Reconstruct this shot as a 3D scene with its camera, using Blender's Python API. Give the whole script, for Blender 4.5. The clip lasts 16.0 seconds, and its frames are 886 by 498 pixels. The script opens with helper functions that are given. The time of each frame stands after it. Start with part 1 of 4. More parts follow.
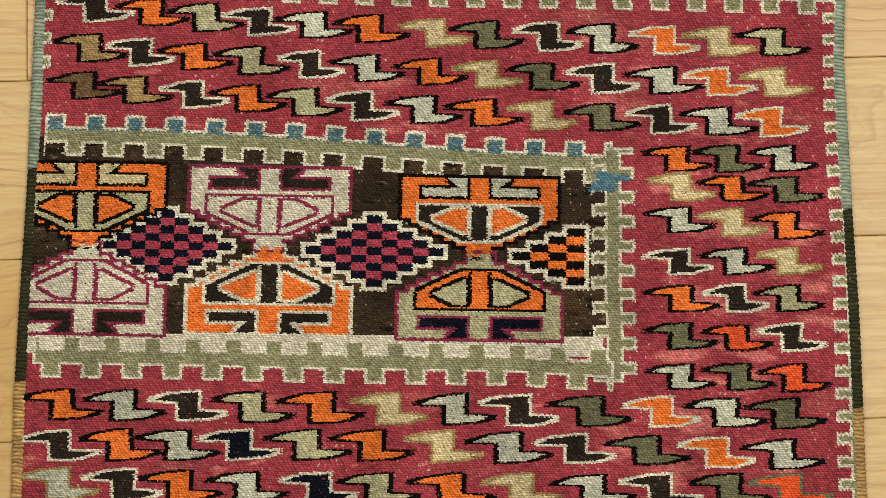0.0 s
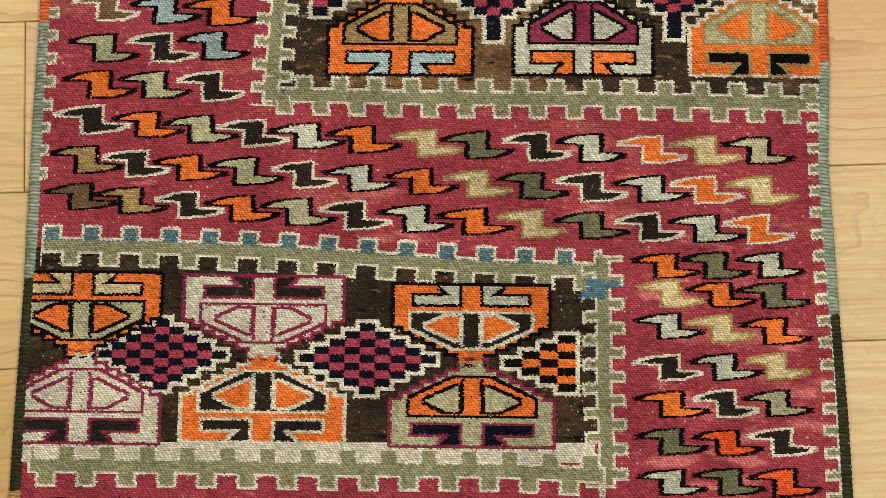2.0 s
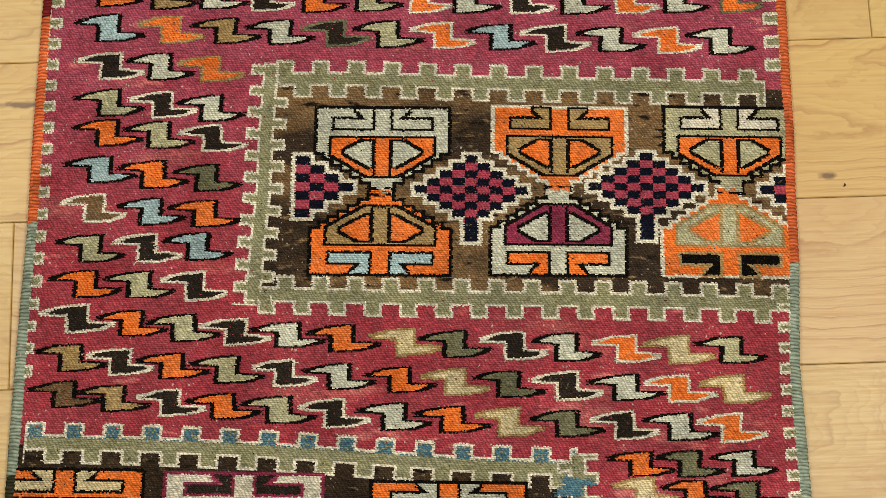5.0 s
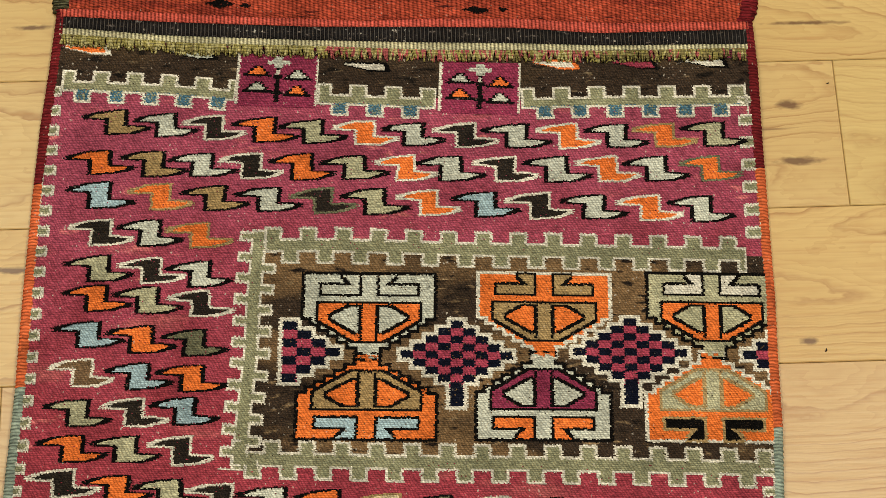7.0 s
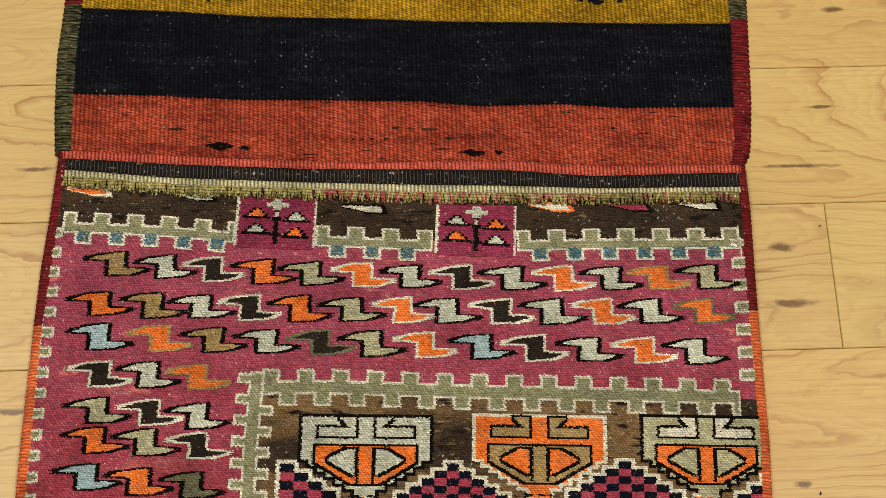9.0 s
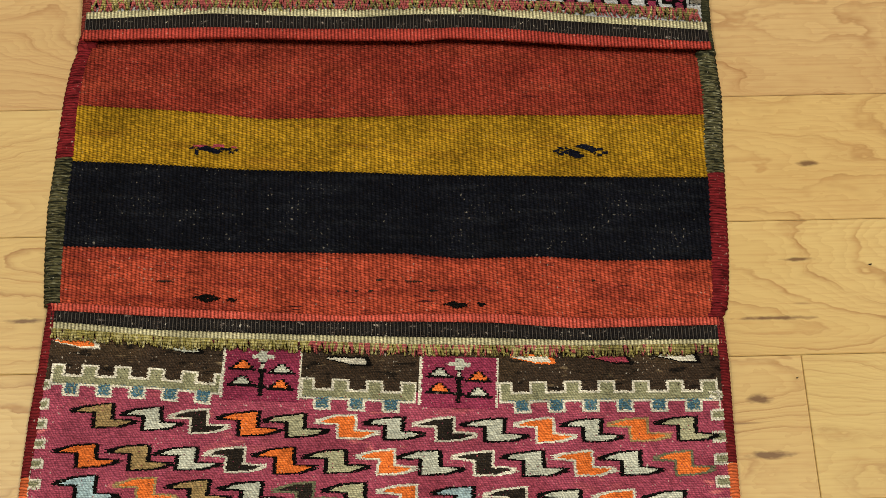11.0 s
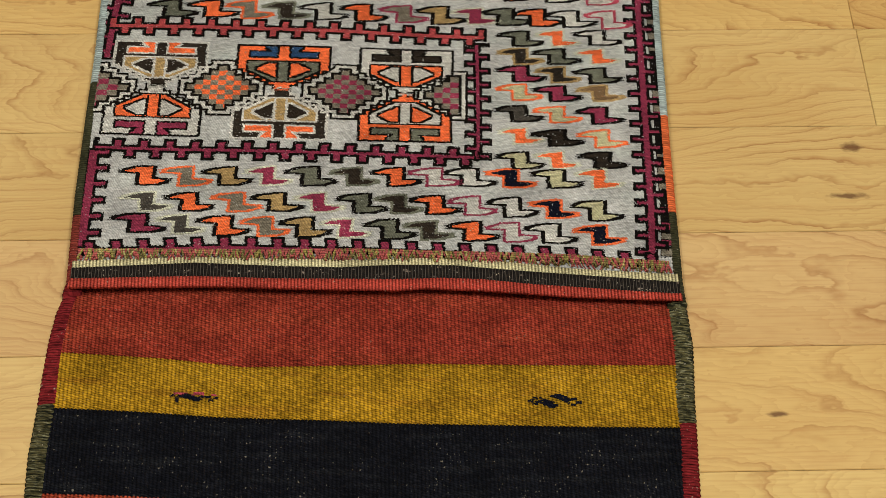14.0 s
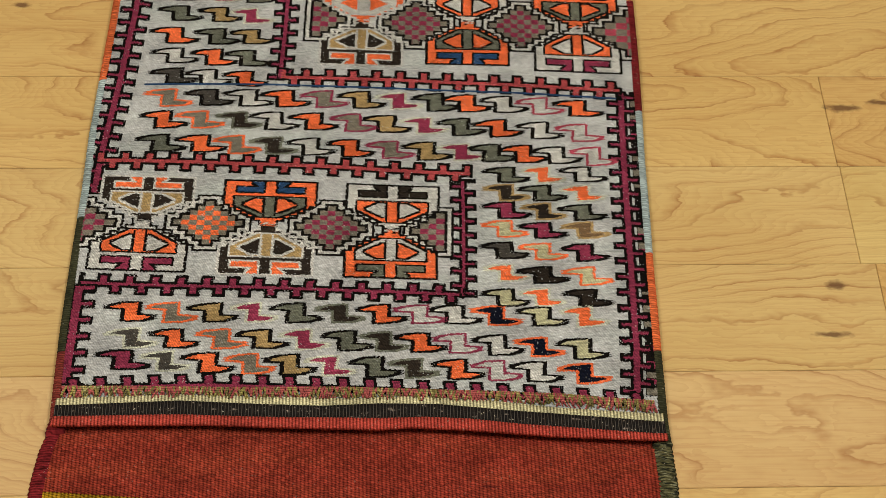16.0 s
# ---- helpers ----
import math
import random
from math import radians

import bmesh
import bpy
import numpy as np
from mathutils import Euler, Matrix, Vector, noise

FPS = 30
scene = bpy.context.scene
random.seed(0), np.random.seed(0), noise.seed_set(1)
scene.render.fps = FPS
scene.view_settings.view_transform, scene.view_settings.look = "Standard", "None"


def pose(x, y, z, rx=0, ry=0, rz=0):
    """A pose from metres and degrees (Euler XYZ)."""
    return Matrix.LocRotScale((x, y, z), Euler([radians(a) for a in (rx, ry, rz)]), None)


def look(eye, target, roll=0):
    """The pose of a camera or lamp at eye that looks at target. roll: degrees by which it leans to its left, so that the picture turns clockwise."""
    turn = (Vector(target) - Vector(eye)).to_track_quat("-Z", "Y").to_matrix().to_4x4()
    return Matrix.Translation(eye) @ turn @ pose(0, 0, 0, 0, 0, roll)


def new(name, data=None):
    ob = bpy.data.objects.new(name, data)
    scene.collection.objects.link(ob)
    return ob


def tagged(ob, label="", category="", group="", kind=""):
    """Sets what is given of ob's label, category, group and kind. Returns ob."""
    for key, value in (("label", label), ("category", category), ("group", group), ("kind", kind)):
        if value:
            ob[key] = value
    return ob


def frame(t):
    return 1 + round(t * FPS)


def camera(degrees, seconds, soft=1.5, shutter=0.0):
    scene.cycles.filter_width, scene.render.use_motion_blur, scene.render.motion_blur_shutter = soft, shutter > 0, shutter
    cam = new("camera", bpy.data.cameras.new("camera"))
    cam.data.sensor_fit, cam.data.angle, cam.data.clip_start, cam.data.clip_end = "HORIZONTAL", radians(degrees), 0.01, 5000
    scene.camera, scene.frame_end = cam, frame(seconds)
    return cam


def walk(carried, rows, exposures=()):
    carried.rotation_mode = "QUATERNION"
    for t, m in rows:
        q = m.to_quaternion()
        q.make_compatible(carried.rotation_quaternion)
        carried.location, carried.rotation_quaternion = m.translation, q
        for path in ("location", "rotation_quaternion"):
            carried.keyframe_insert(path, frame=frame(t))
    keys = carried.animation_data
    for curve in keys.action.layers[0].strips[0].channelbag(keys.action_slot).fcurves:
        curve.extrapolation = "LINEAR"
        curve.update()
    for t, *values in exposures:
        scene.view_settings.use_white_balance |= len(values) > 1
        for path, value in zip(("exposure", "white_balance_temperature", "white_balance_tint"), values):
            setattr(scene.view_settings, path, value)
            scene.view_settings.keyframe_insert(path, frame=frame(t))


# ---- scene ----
cam = camera(27.6, 16.0, soft=0.7)
PATH = [
    (0, (0.228, -0.141, 1.253), (0.223, 0.081, -0.735), -2.9),
    (0.5, (0.219, -0.145, 1.252), (0.226, 0.103, -0.732), -0.2),
    (1, (0.226, -0.141, 1.255), (0.225, 0.125, -0.728), -2.0),
    (1.5, (0.225, -0.142, 1.261), (0.235, 0.164, -0.716), -0.0),
    (2, (0.227, -0.143, 1.267), (0.236, 0.197, -0.704), -0.4),
    (2.5, (0.222, -0.149, 1.27), (0.235, 0.224, -0.694), 0.2),
    (3, (0.22, -0.147, 1.276), (0.236, 0.25, -0.685), 0.5),
    (3.5, (0.222, -0.135, 1.28), (0.241, 0.276, -0.677), 0.8),
    (4, (0.228, -0.127, 1.285), (0.247, 0.316, -0.665), 0.6),
    (6.5, (0.248, -0.14, 1.302), (0.272, 0.528, -0.583), 0.2),
    (7, (0.236, -0.139, 1.305), (0.283, 0.568, -0.565), 1.9),
    (7.5, (0.238, -0.132, 1.313), (0.282, 0.597, -0.549), 1.7),
    (8, (0.237, -0.128, 1.318), (0.282, 0.624, -0.534), 1.7),
    (8.5, (0.236, -0.126, 1.322), (0.285, 0.659, -0.517), 1.9),
    (9, (0.238, -0.113, 1.33), (0.29, 0.696, -0.499), 1.9),
    (11.5, (0.242, -0.087, 1.373), (0.315, 0.859, -0.388), 2.6),
    (12, (0.247, -0.08, 1.378), (0.321, 0.894, -0.367), 2.5),
    (12.5, (0.246, -0.076, 1.384), (0.327, 0.93, -0.342), 2.8),
    (13, (0.247, -0.078, 1.391), (0.33, 0.967, -0.312), 2.9),
    (13.5, (0.251, -0.077, 1.402), (0.334, 1.005, -0.278), 2.8),
    (14, (0.249, -0.077, 1.409), (0.338, 1.04, -0.247), 3.1),
    (14.5, (0.249, -0.071, 1.414), (0.342, 1.077, -0.221), 3.2),
    (15, (0.253, -0.058, 1.42), (0.348, 1.106, -0.204), 3.2),
    (15.5, (0.253, -0.049, 1.423), (0.353, 1.133, -0.187), 3.4),
    (16, (0.252, -0.05, 1.429), (0.355, 1.159, -0.161), 3.6),
]
walk(cam, [(t, look(eye, target, roll)) for t, eye, target, roll in PATH])

# ---- light ----
world = bpy.data.worlds.new("world")
scene.world = world
world.use_nodes = True
world.node_tree.nodes["Background"].inputs[0].default_value = (1.0, 0.93, 0.82, 1)
world.node_tree.nodes["Background"].inputs[1].default_value = 0.25
scene.view_settings.exposure = 0.0


def ceiling_lamp(x, y, size, watts):
    data = bpy.data.lights.new("ceiling_light", "AREA")
    data.shape, data.size, data.size_y, data.energy = "RECTANGLE", size, size, watts
    data.color = (1.0, 0.968, 0.85)
    lamp = new("ceiling_light_glow", data)
    lamp.matrix_world = pose(x, y, 2.52)


ceiling_lamp(-0.8, 0.95, 0.6, 32.5)
ceiling_lamp(1.25, 0.3, 0.6, 43)

# ---- materials ----


def nodes_of(name):
    m = bpy.data.materials.new(name)
    m.use_nodes = True
    t = m.node_tree
    return m, t, t.nodes["Principled BSDF"]


def add(t, kind, inputs=None, **props):
    n = t.nodes.new(kind)
    for k, v in props.items():
        if k == "operation":
            n.operation = v
        elif k == "wave_type":
            n.wave_type = v
        elif k == "direction":
            n.bands_direction = v
        elif k == "blend":
            n.data_type, n.blend_type = "RGBA", v
        elif k == "dims":
            n.noise_dimensions = v
    for k, v in (inputs or {}).items():
        if isinstance(v, bpy.types.NodeSocket):
            t.links.new(v, n.inputs[k])
        else:
            n.inputs[k].default_value = v
    return n


def maths(t, op, a, b=0.0):
    return add(t, "ShaderNodeMath", {0: a, 1: b}, operation=op).outputs[0]


def mix(t, fac, a, b, blend="MIX"):
    n = add(t, "ShaderNodeMix", blend=blend)
    for k, v in ((0, fac), (6, a), (7, b)):
        if isinstance(v, bpy.types.NodeSocket):
            t.links.new(v, n.inputs[k])
        else:
            n.inputs[k].default_value = (*v, 1) if isinstance(v, tuple) and len(v) == 3 else v
    return n.outputs[2]


def ramp(t, fac, lo, hi):
    n = add(t, "ShaderNodeMapRange", {0: fac, 1: lo, 2: hi})
    return n.outputs[0]


def scaled(t, v, sx, sy, sz=1.0, turn=0.0):
    n = add(t, "ShaderNodeMapping", {0: v})
    n.inputs["Scale"].default_value = (sx, sy, sz)
    n.inputs["Rotation"].default_value = (0, 0, turn)
    return n.outputs[0]


def cells(t, along_x, along_y):
    """Whole and broken parts of two running coordinates: a chance for each cell, and a rounded profile across and along."""
    i, j = maths(t, "FLOOR", along_x), maths(t, "FLOOR", along_y)
    spot = add(t, "ShaderNodeCombineXYZ", {0: i, 1: j, 2: 0.0}).outputs[0]
    chance = add(t, "ShaderNodeTexWhiteNoise", {"Vector": spot}, dims="2D").outputs[0]
    across = maths(t, "SINE", maths(t, "MULTIPLY", maths(t, "FRACT", along_x), math.pi))
    lengthwise = maths(t, "SINE", maths(t, "MULTIPLY", maths(t, "FRACT", along_y), math.pi))
    return chance, across, lengthwise


def wool(name, rgb, weave="soumak", worn=None, fleck=0.5, island=False, rubbed=None, second=None, seam=None, pitch=0.0035, calm=(0.50, 1.50, 0.20)):
    """Hand-spun wool: single stitches in their rows, shade of the grooves put into the colour, uneven dye and pale
    flecks.
    """
    m, t, bsdf = nodes_of(name)
    place = add(t, "ShaderNodeNewGeometry").outputs["Position"]
    flat = scaled(t, place, 1, 1, 0.0, 0.045)
    big = add(t, "ShaderNodeTexNoise", {"Vector": flat, "Scale": 26.0, "Detail": 3.0}).outputs[0]
    yarn = add(t, "ShaderNodeTexNoise", {"Vector": scaled(t, flat, 210, 560), "Scale": 1.0, "Detail": 2.0}).outputs[0]
    fuzz = add(t, "ShaderNodeTexNoise", {"Vector": scaled(t, flat, 900, 1100), "Scale": 1.0, "Detail": 2.0}).outputs[0]
    drift = maths(t, "SUBTRACT", add(t, "ShaderNodeTexNoise", {"Vector": flat, "Scale": 110.0, "Detail": 2.0}).outputs[0], 0.5)
    if weave == "soumak":
        # slanted wraps, row upon row
        xyz = add(t, "ShaderNodeSeparateXYZ", {0: flat}).outputs
        rows = maths(t, "ADD", maths(t, "MULTIPLY", xyz[1], 1 / 0.0015), maths(t, "MULTIPLY", drift, 1.6))
        wraps = maths(t, "ADD", maths(t, "MULTIPLY", xyz[0], 1 / 0.0027), maths(t, "ADD", maths(t, "ADD", maths(t, "MULTIPLY", maths(t, "FRACT", rows), 0.6), maths(t, "MULTIPLY", maths(t, "FLOOR", rows), 0.37)), maths(t, "MULTIPLY", drift, 2.0)))
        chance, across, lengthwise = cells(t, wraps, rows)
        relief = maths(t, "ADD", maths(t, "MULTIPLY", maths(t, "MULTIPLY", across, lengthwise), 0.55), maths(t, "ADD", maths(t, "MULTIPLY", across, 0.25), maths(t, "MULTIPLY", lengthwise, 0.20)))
        # calm sets how dark the shaded gaps between wraps are coloured
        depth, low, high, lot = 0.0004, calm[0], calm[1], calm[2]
    elif weave == "cord":
        # turns of the wrapping yarn
        xyz = add(t, "ShaderNodeSeparateXYZ", {0: place}).outputs
        turns = maths(t, "ADD", maths(t, "MULTIPLY", xyz[1], 1 / 0.0026), maths(t, "ADD", maths(t, "MULTIPLY", xyz[0], 22.0), maths(t, "MULTIPLY", drift, 1.3)))
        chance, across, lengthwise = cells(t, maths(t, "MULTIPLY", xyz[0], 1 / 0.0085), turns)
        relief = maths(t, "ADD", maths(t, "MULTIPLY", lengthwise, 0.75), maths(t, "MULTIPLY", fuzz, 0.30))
        # creases between turns carry their shade in the colour, from low up
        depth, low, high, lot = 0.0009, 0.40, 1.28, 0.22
    else:
        # weft beaten over stout warps: a rib for each warp, a bead for each pick
        xyz = add(t, "ShaderNodeSeparateXYZ", {0: place}).outputs
        ribs = maths(t, "ADD", maths(t, "MULTIPLY", xyz[0], 1 / pitch), maths(t, "MULTIPLY", drift, 0.4 if weave == "rib" else 0.1))
        odd = maths(t, "MULTIPLY", maths(t, "FLOORED_MODULO", maths(t, "FLOOR", ribs), 2.0), 0.5)
        picks = maths(t, "ADD", maths(t, "MULTIPLY", xyz[1], 1 / 0.0024), maths(t, "ADD", odd, maths(t, "ADD", maths(t, "MULTIPLY", maths(t, "FRACT", ribs), 0.55), maths(t, "MULTIPLY", drift, 1.5))))
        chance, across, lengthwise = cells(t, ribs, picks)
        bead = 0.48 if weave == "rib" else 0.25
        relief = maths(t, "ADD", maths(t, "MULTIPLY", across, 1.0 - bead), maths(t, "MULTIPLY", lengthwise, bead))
        # low and high paint shade between the ribs and light on their backs
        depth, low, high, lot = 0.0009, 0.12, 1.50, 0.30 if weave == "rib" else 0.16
    bright = maths(t, "ADD", maths(t, "MULTIPLY", big, 0.45), maths(t, "MULTIPLY", yarn, 0.55))
    tone = add(t, "ShaderNodeMapRange", {0: bright, 1: 0.34, 2: 0.66, 3: 0.58, 4: 1.42}).outputs[0]
    if island:
        own = add(t, "ShaderNodeNewGeometry").outputs["Random Per Island"]
        lot = lot * 0.5
    else:
        own = add(t, "ShaderNodeObjectInfo").outputs["Random"]
    tone = maths(t, "MULTIPLY", tone, add(t, "ShaderNodeMapRange", {0: own, 1: 0.0, 2: 1.0, 3: 0.90, 4: 1.10}).outputs[0])
    tone = maths(t, "MULTIPLY", tone, add(t, "ShaderNodeMapRange", {0: chance, 1: 0.0, 2: 1.0, 3: 1.0 - lot, 4: 1.0 + lot}).outputs[0])
    # painted shading: hollows of the weave darker, crowns lighter, besides the bump
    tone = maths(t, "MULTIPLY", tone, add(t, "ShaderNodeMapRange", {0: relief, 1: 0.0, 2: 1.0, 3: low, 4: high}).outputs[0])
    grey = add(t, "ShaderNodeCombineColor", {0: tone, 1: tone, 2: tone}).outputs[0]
    if second:
        # a later dye lot from a certain height of the weaving on
        up = add(t, "ShaderNodeSeparateXYZ", {0: place}).outputs[1]
        up = maths(t, "ADD", up, maths(t, "MULTIPLY", maths(t, "SUBTRACT", big, 0.5), 0.25))
        rgb = mix(t, ramp(t, up, second[3], second[4]), rgb, second[:3])
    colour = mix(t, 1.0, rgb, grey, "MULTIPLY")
    if worn:
        for shade, scale, lo, hi in worn:
            spot = add(t, "ShaderNodeTexNoise", {"Vector": scaled(t, flat, scale, scale * {"rib": 9.0, "stripe": 2.0, "cord": 5.0, "soumak": 2.6}[weave]), "Scale": 1.0, "Detail": 4.0}).outputs[0]
            colour = mix(t, ramp(t, spot, lo, hi), colour, mix(t, 1.0, shade, grey, "MULTIPLY"))
    if seam:
        colour = mix(t, maths(t, "MULTIPLY", ramp(t, across, 0.50, 0.15), 0.8), colour, seam)
    if rubbed:
        shade, spots = rubbed
        for x, y, r in spots:
            away = add(t, "ShaderNodeVectorMath", {0: add(t, "ShaderNodeVectorMath", {0: place, 1: (x, y, 0.0)}, operation="SUBTRACT").outputs[0]}, operation="LENGTH").outputs["Value"]
            spot = add(t, "ShaderNodeTexNoise", {"Vector": scaled(t, flat, 22, 60), "Scale": 1.0, "Detail": 4.0}).outputs[0]
            grown = maths(t, "ADD", spot, maths(t, "MULTIPLY", ramp(t, away, r, 0.0), 0.19))
            colour = mix(t, maths(t, "MULTIPLY", ramp(t, grown, 0.64, 0.76), 0.8), colour, mix(t, 1.0, shade, grey, "MULTIPLY"))
    dots = add(t, "ShaderNodeTexNoise", {"Vector": scaled(t, flat, 420, 300), "Scale": 1.0, "Detail": 1.0}).outputs[0]
    dots = maths(t, "ADD", dots, maths(t, "MULTIPLY", maths(t, "SUBTRACT", big, 0.5), 0.35))
    colour = mix(t, maths(t, "MULTIPLY", ramp(t, dots, 0.71, 0.77), fleck), colour, (0.55, 0.50, 0.42))
    t.links.new(colour, bsdf.inputs["Base Color"])
    bsdf.inputs["Roughness"].default_value = 0.92
    bsdf.inputs["Specular IOR Level"].default_value = 0.04
    bsdf.inputs["Sheen Weight"].default_value = 0.0
    bump = add(t, "ShaderNodeBump", {"Strength": 0.85, "Distance": depth, "Height": maths(t, "ADD", relief, maths(t, "MULTIPLY", fuzz, 0.25))})
    t.links.new(bump.outputs[0], bsdf.inputs["Normal"])
    return m


SHADES = {
    "k": (0.0048, 0.004, 0.0037), "d": (0.020, 0.0155, 0.0125), "b": (0.005, 0.006, 0.013),
    "o": (0.65, 0.150, 0.032), "r": (0.66, 0.085, 0.028), "s": (0.345, 0.335, 0.215),
    "p": (0.42, 0.435, 0.365), "c": (0.50, 0.425, 0.255), "t": (0.29, 0.20, 0.09),
    "g": (0.125, 0.125, 0.075), "n": (0.125, 0.078, 0.042), "u": (0.28, 0.39, 0.43),
    "w": (0.55, 0.525, 0.44), "m": (0.200, 0.028, 0.062), "e": (0.145, 0.132, 0.108),
    "f": (0.062, 0.054, 0.042), "q": (0.215, 0.215, 0.13), "v": (0.018, 0.050, 0.125),
    "i": (0.055, 0.125, 0.175), "h": (0.30, 0.045, 0.075), "y": (0.30, 0.050, 0.056), "x": (0.41, 0.412, 0.405),
}
# dye lots that change between the two bags
LATE = {"o": (0.64, 0.122, 0.042, 0.70, 0.85), "g": (0.108, 0.115, 0.092, 0.70, 0.85), "f": (0.048, 0.044, 0.040, 0.70, 0.85)}
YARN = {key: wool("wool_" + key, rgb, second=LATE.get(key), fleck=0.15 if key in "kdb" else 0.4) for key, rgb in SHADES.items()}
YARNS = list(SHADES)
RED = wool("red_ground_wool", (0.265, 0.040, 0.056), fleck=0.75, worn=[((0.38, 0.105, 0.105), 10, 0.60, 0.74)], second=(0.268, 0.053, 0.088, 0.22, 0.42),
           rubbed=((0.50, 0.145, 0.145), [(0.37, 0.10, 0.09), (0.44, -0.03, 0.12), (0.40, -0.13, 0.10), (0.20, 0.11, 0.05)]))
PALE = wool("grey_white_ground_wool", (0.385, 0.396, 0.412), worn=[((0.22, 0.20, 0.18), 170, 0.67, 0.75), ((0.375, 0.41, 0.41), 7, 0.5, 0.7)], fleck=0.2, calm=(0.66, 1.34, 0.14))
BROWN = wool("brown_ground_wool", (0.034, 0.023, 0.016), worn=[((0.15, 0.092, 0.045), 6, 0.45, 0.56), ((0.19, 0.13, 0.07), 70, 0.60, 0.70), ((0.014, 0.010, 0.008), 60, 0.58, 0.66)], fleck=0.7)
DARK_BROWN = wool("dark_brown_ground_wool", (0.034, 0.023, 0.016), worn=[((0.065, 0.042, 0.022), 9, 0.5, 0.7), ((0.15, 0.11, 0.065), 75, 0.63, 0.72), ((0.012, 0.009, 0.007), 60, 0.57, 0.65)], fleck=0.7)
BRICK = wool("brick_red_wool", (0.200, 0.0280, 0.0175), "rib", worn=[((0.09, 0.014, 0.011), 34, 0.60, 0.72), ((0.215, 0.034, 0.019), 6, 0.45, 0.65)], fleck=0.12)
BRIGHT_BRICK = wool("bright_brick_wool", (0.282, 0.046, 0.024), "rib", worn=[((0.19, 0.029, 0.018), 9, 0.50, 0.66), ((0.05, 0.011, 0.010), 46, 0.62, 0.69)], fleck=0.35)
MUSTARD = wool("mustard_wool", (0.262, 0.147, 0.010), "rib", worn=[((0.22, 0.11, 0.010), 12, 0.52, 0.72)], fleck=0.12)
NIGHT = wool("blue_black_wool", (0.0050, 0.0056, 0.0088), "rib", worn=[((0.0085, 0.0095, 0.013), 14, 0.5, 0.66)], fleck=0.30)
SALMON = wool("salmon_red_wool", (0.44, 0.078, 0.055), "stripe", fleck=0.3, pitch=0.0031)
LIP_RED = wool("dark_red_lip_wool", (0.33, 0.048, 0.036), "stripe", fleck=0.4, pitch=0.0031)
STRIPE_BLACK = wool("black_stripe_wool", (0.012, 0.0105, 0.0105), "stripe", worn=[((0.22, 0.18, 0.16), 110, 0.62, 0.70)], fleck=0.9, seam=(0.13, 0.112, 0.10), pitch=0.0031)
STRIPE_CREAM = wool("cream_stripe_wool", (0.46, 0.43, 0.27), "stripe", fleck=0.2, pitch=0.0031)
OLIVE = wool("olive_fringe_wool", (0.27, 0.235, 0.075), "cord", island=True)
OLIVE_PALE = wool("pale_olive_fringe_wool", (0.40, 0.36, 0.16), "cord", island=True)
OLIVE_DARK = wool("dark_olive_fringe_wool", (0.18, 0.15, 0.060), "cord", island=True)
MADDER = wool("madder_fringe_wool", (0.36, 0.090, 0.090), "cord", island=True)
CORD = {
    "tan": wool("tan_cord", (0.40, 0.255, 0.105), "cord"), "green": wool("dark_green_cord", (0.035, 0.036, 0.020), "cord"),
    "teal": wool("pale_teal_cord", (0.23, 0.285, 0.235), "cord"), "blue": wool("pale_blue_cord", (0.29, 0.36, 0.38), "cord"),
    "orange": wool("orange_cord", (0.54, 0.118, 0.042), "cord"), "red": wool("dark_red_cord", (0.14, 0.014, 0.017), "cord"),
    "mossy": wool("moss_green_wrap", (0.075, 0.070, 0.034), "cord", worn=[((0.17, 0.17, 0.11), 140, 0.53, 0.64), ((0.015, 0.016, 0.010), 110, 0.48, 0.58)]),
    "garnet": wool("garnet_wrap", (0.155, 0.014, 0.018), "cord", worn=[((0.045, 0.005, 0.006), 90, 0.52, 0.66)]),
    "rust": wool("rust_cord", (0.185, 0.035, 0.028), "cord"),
}


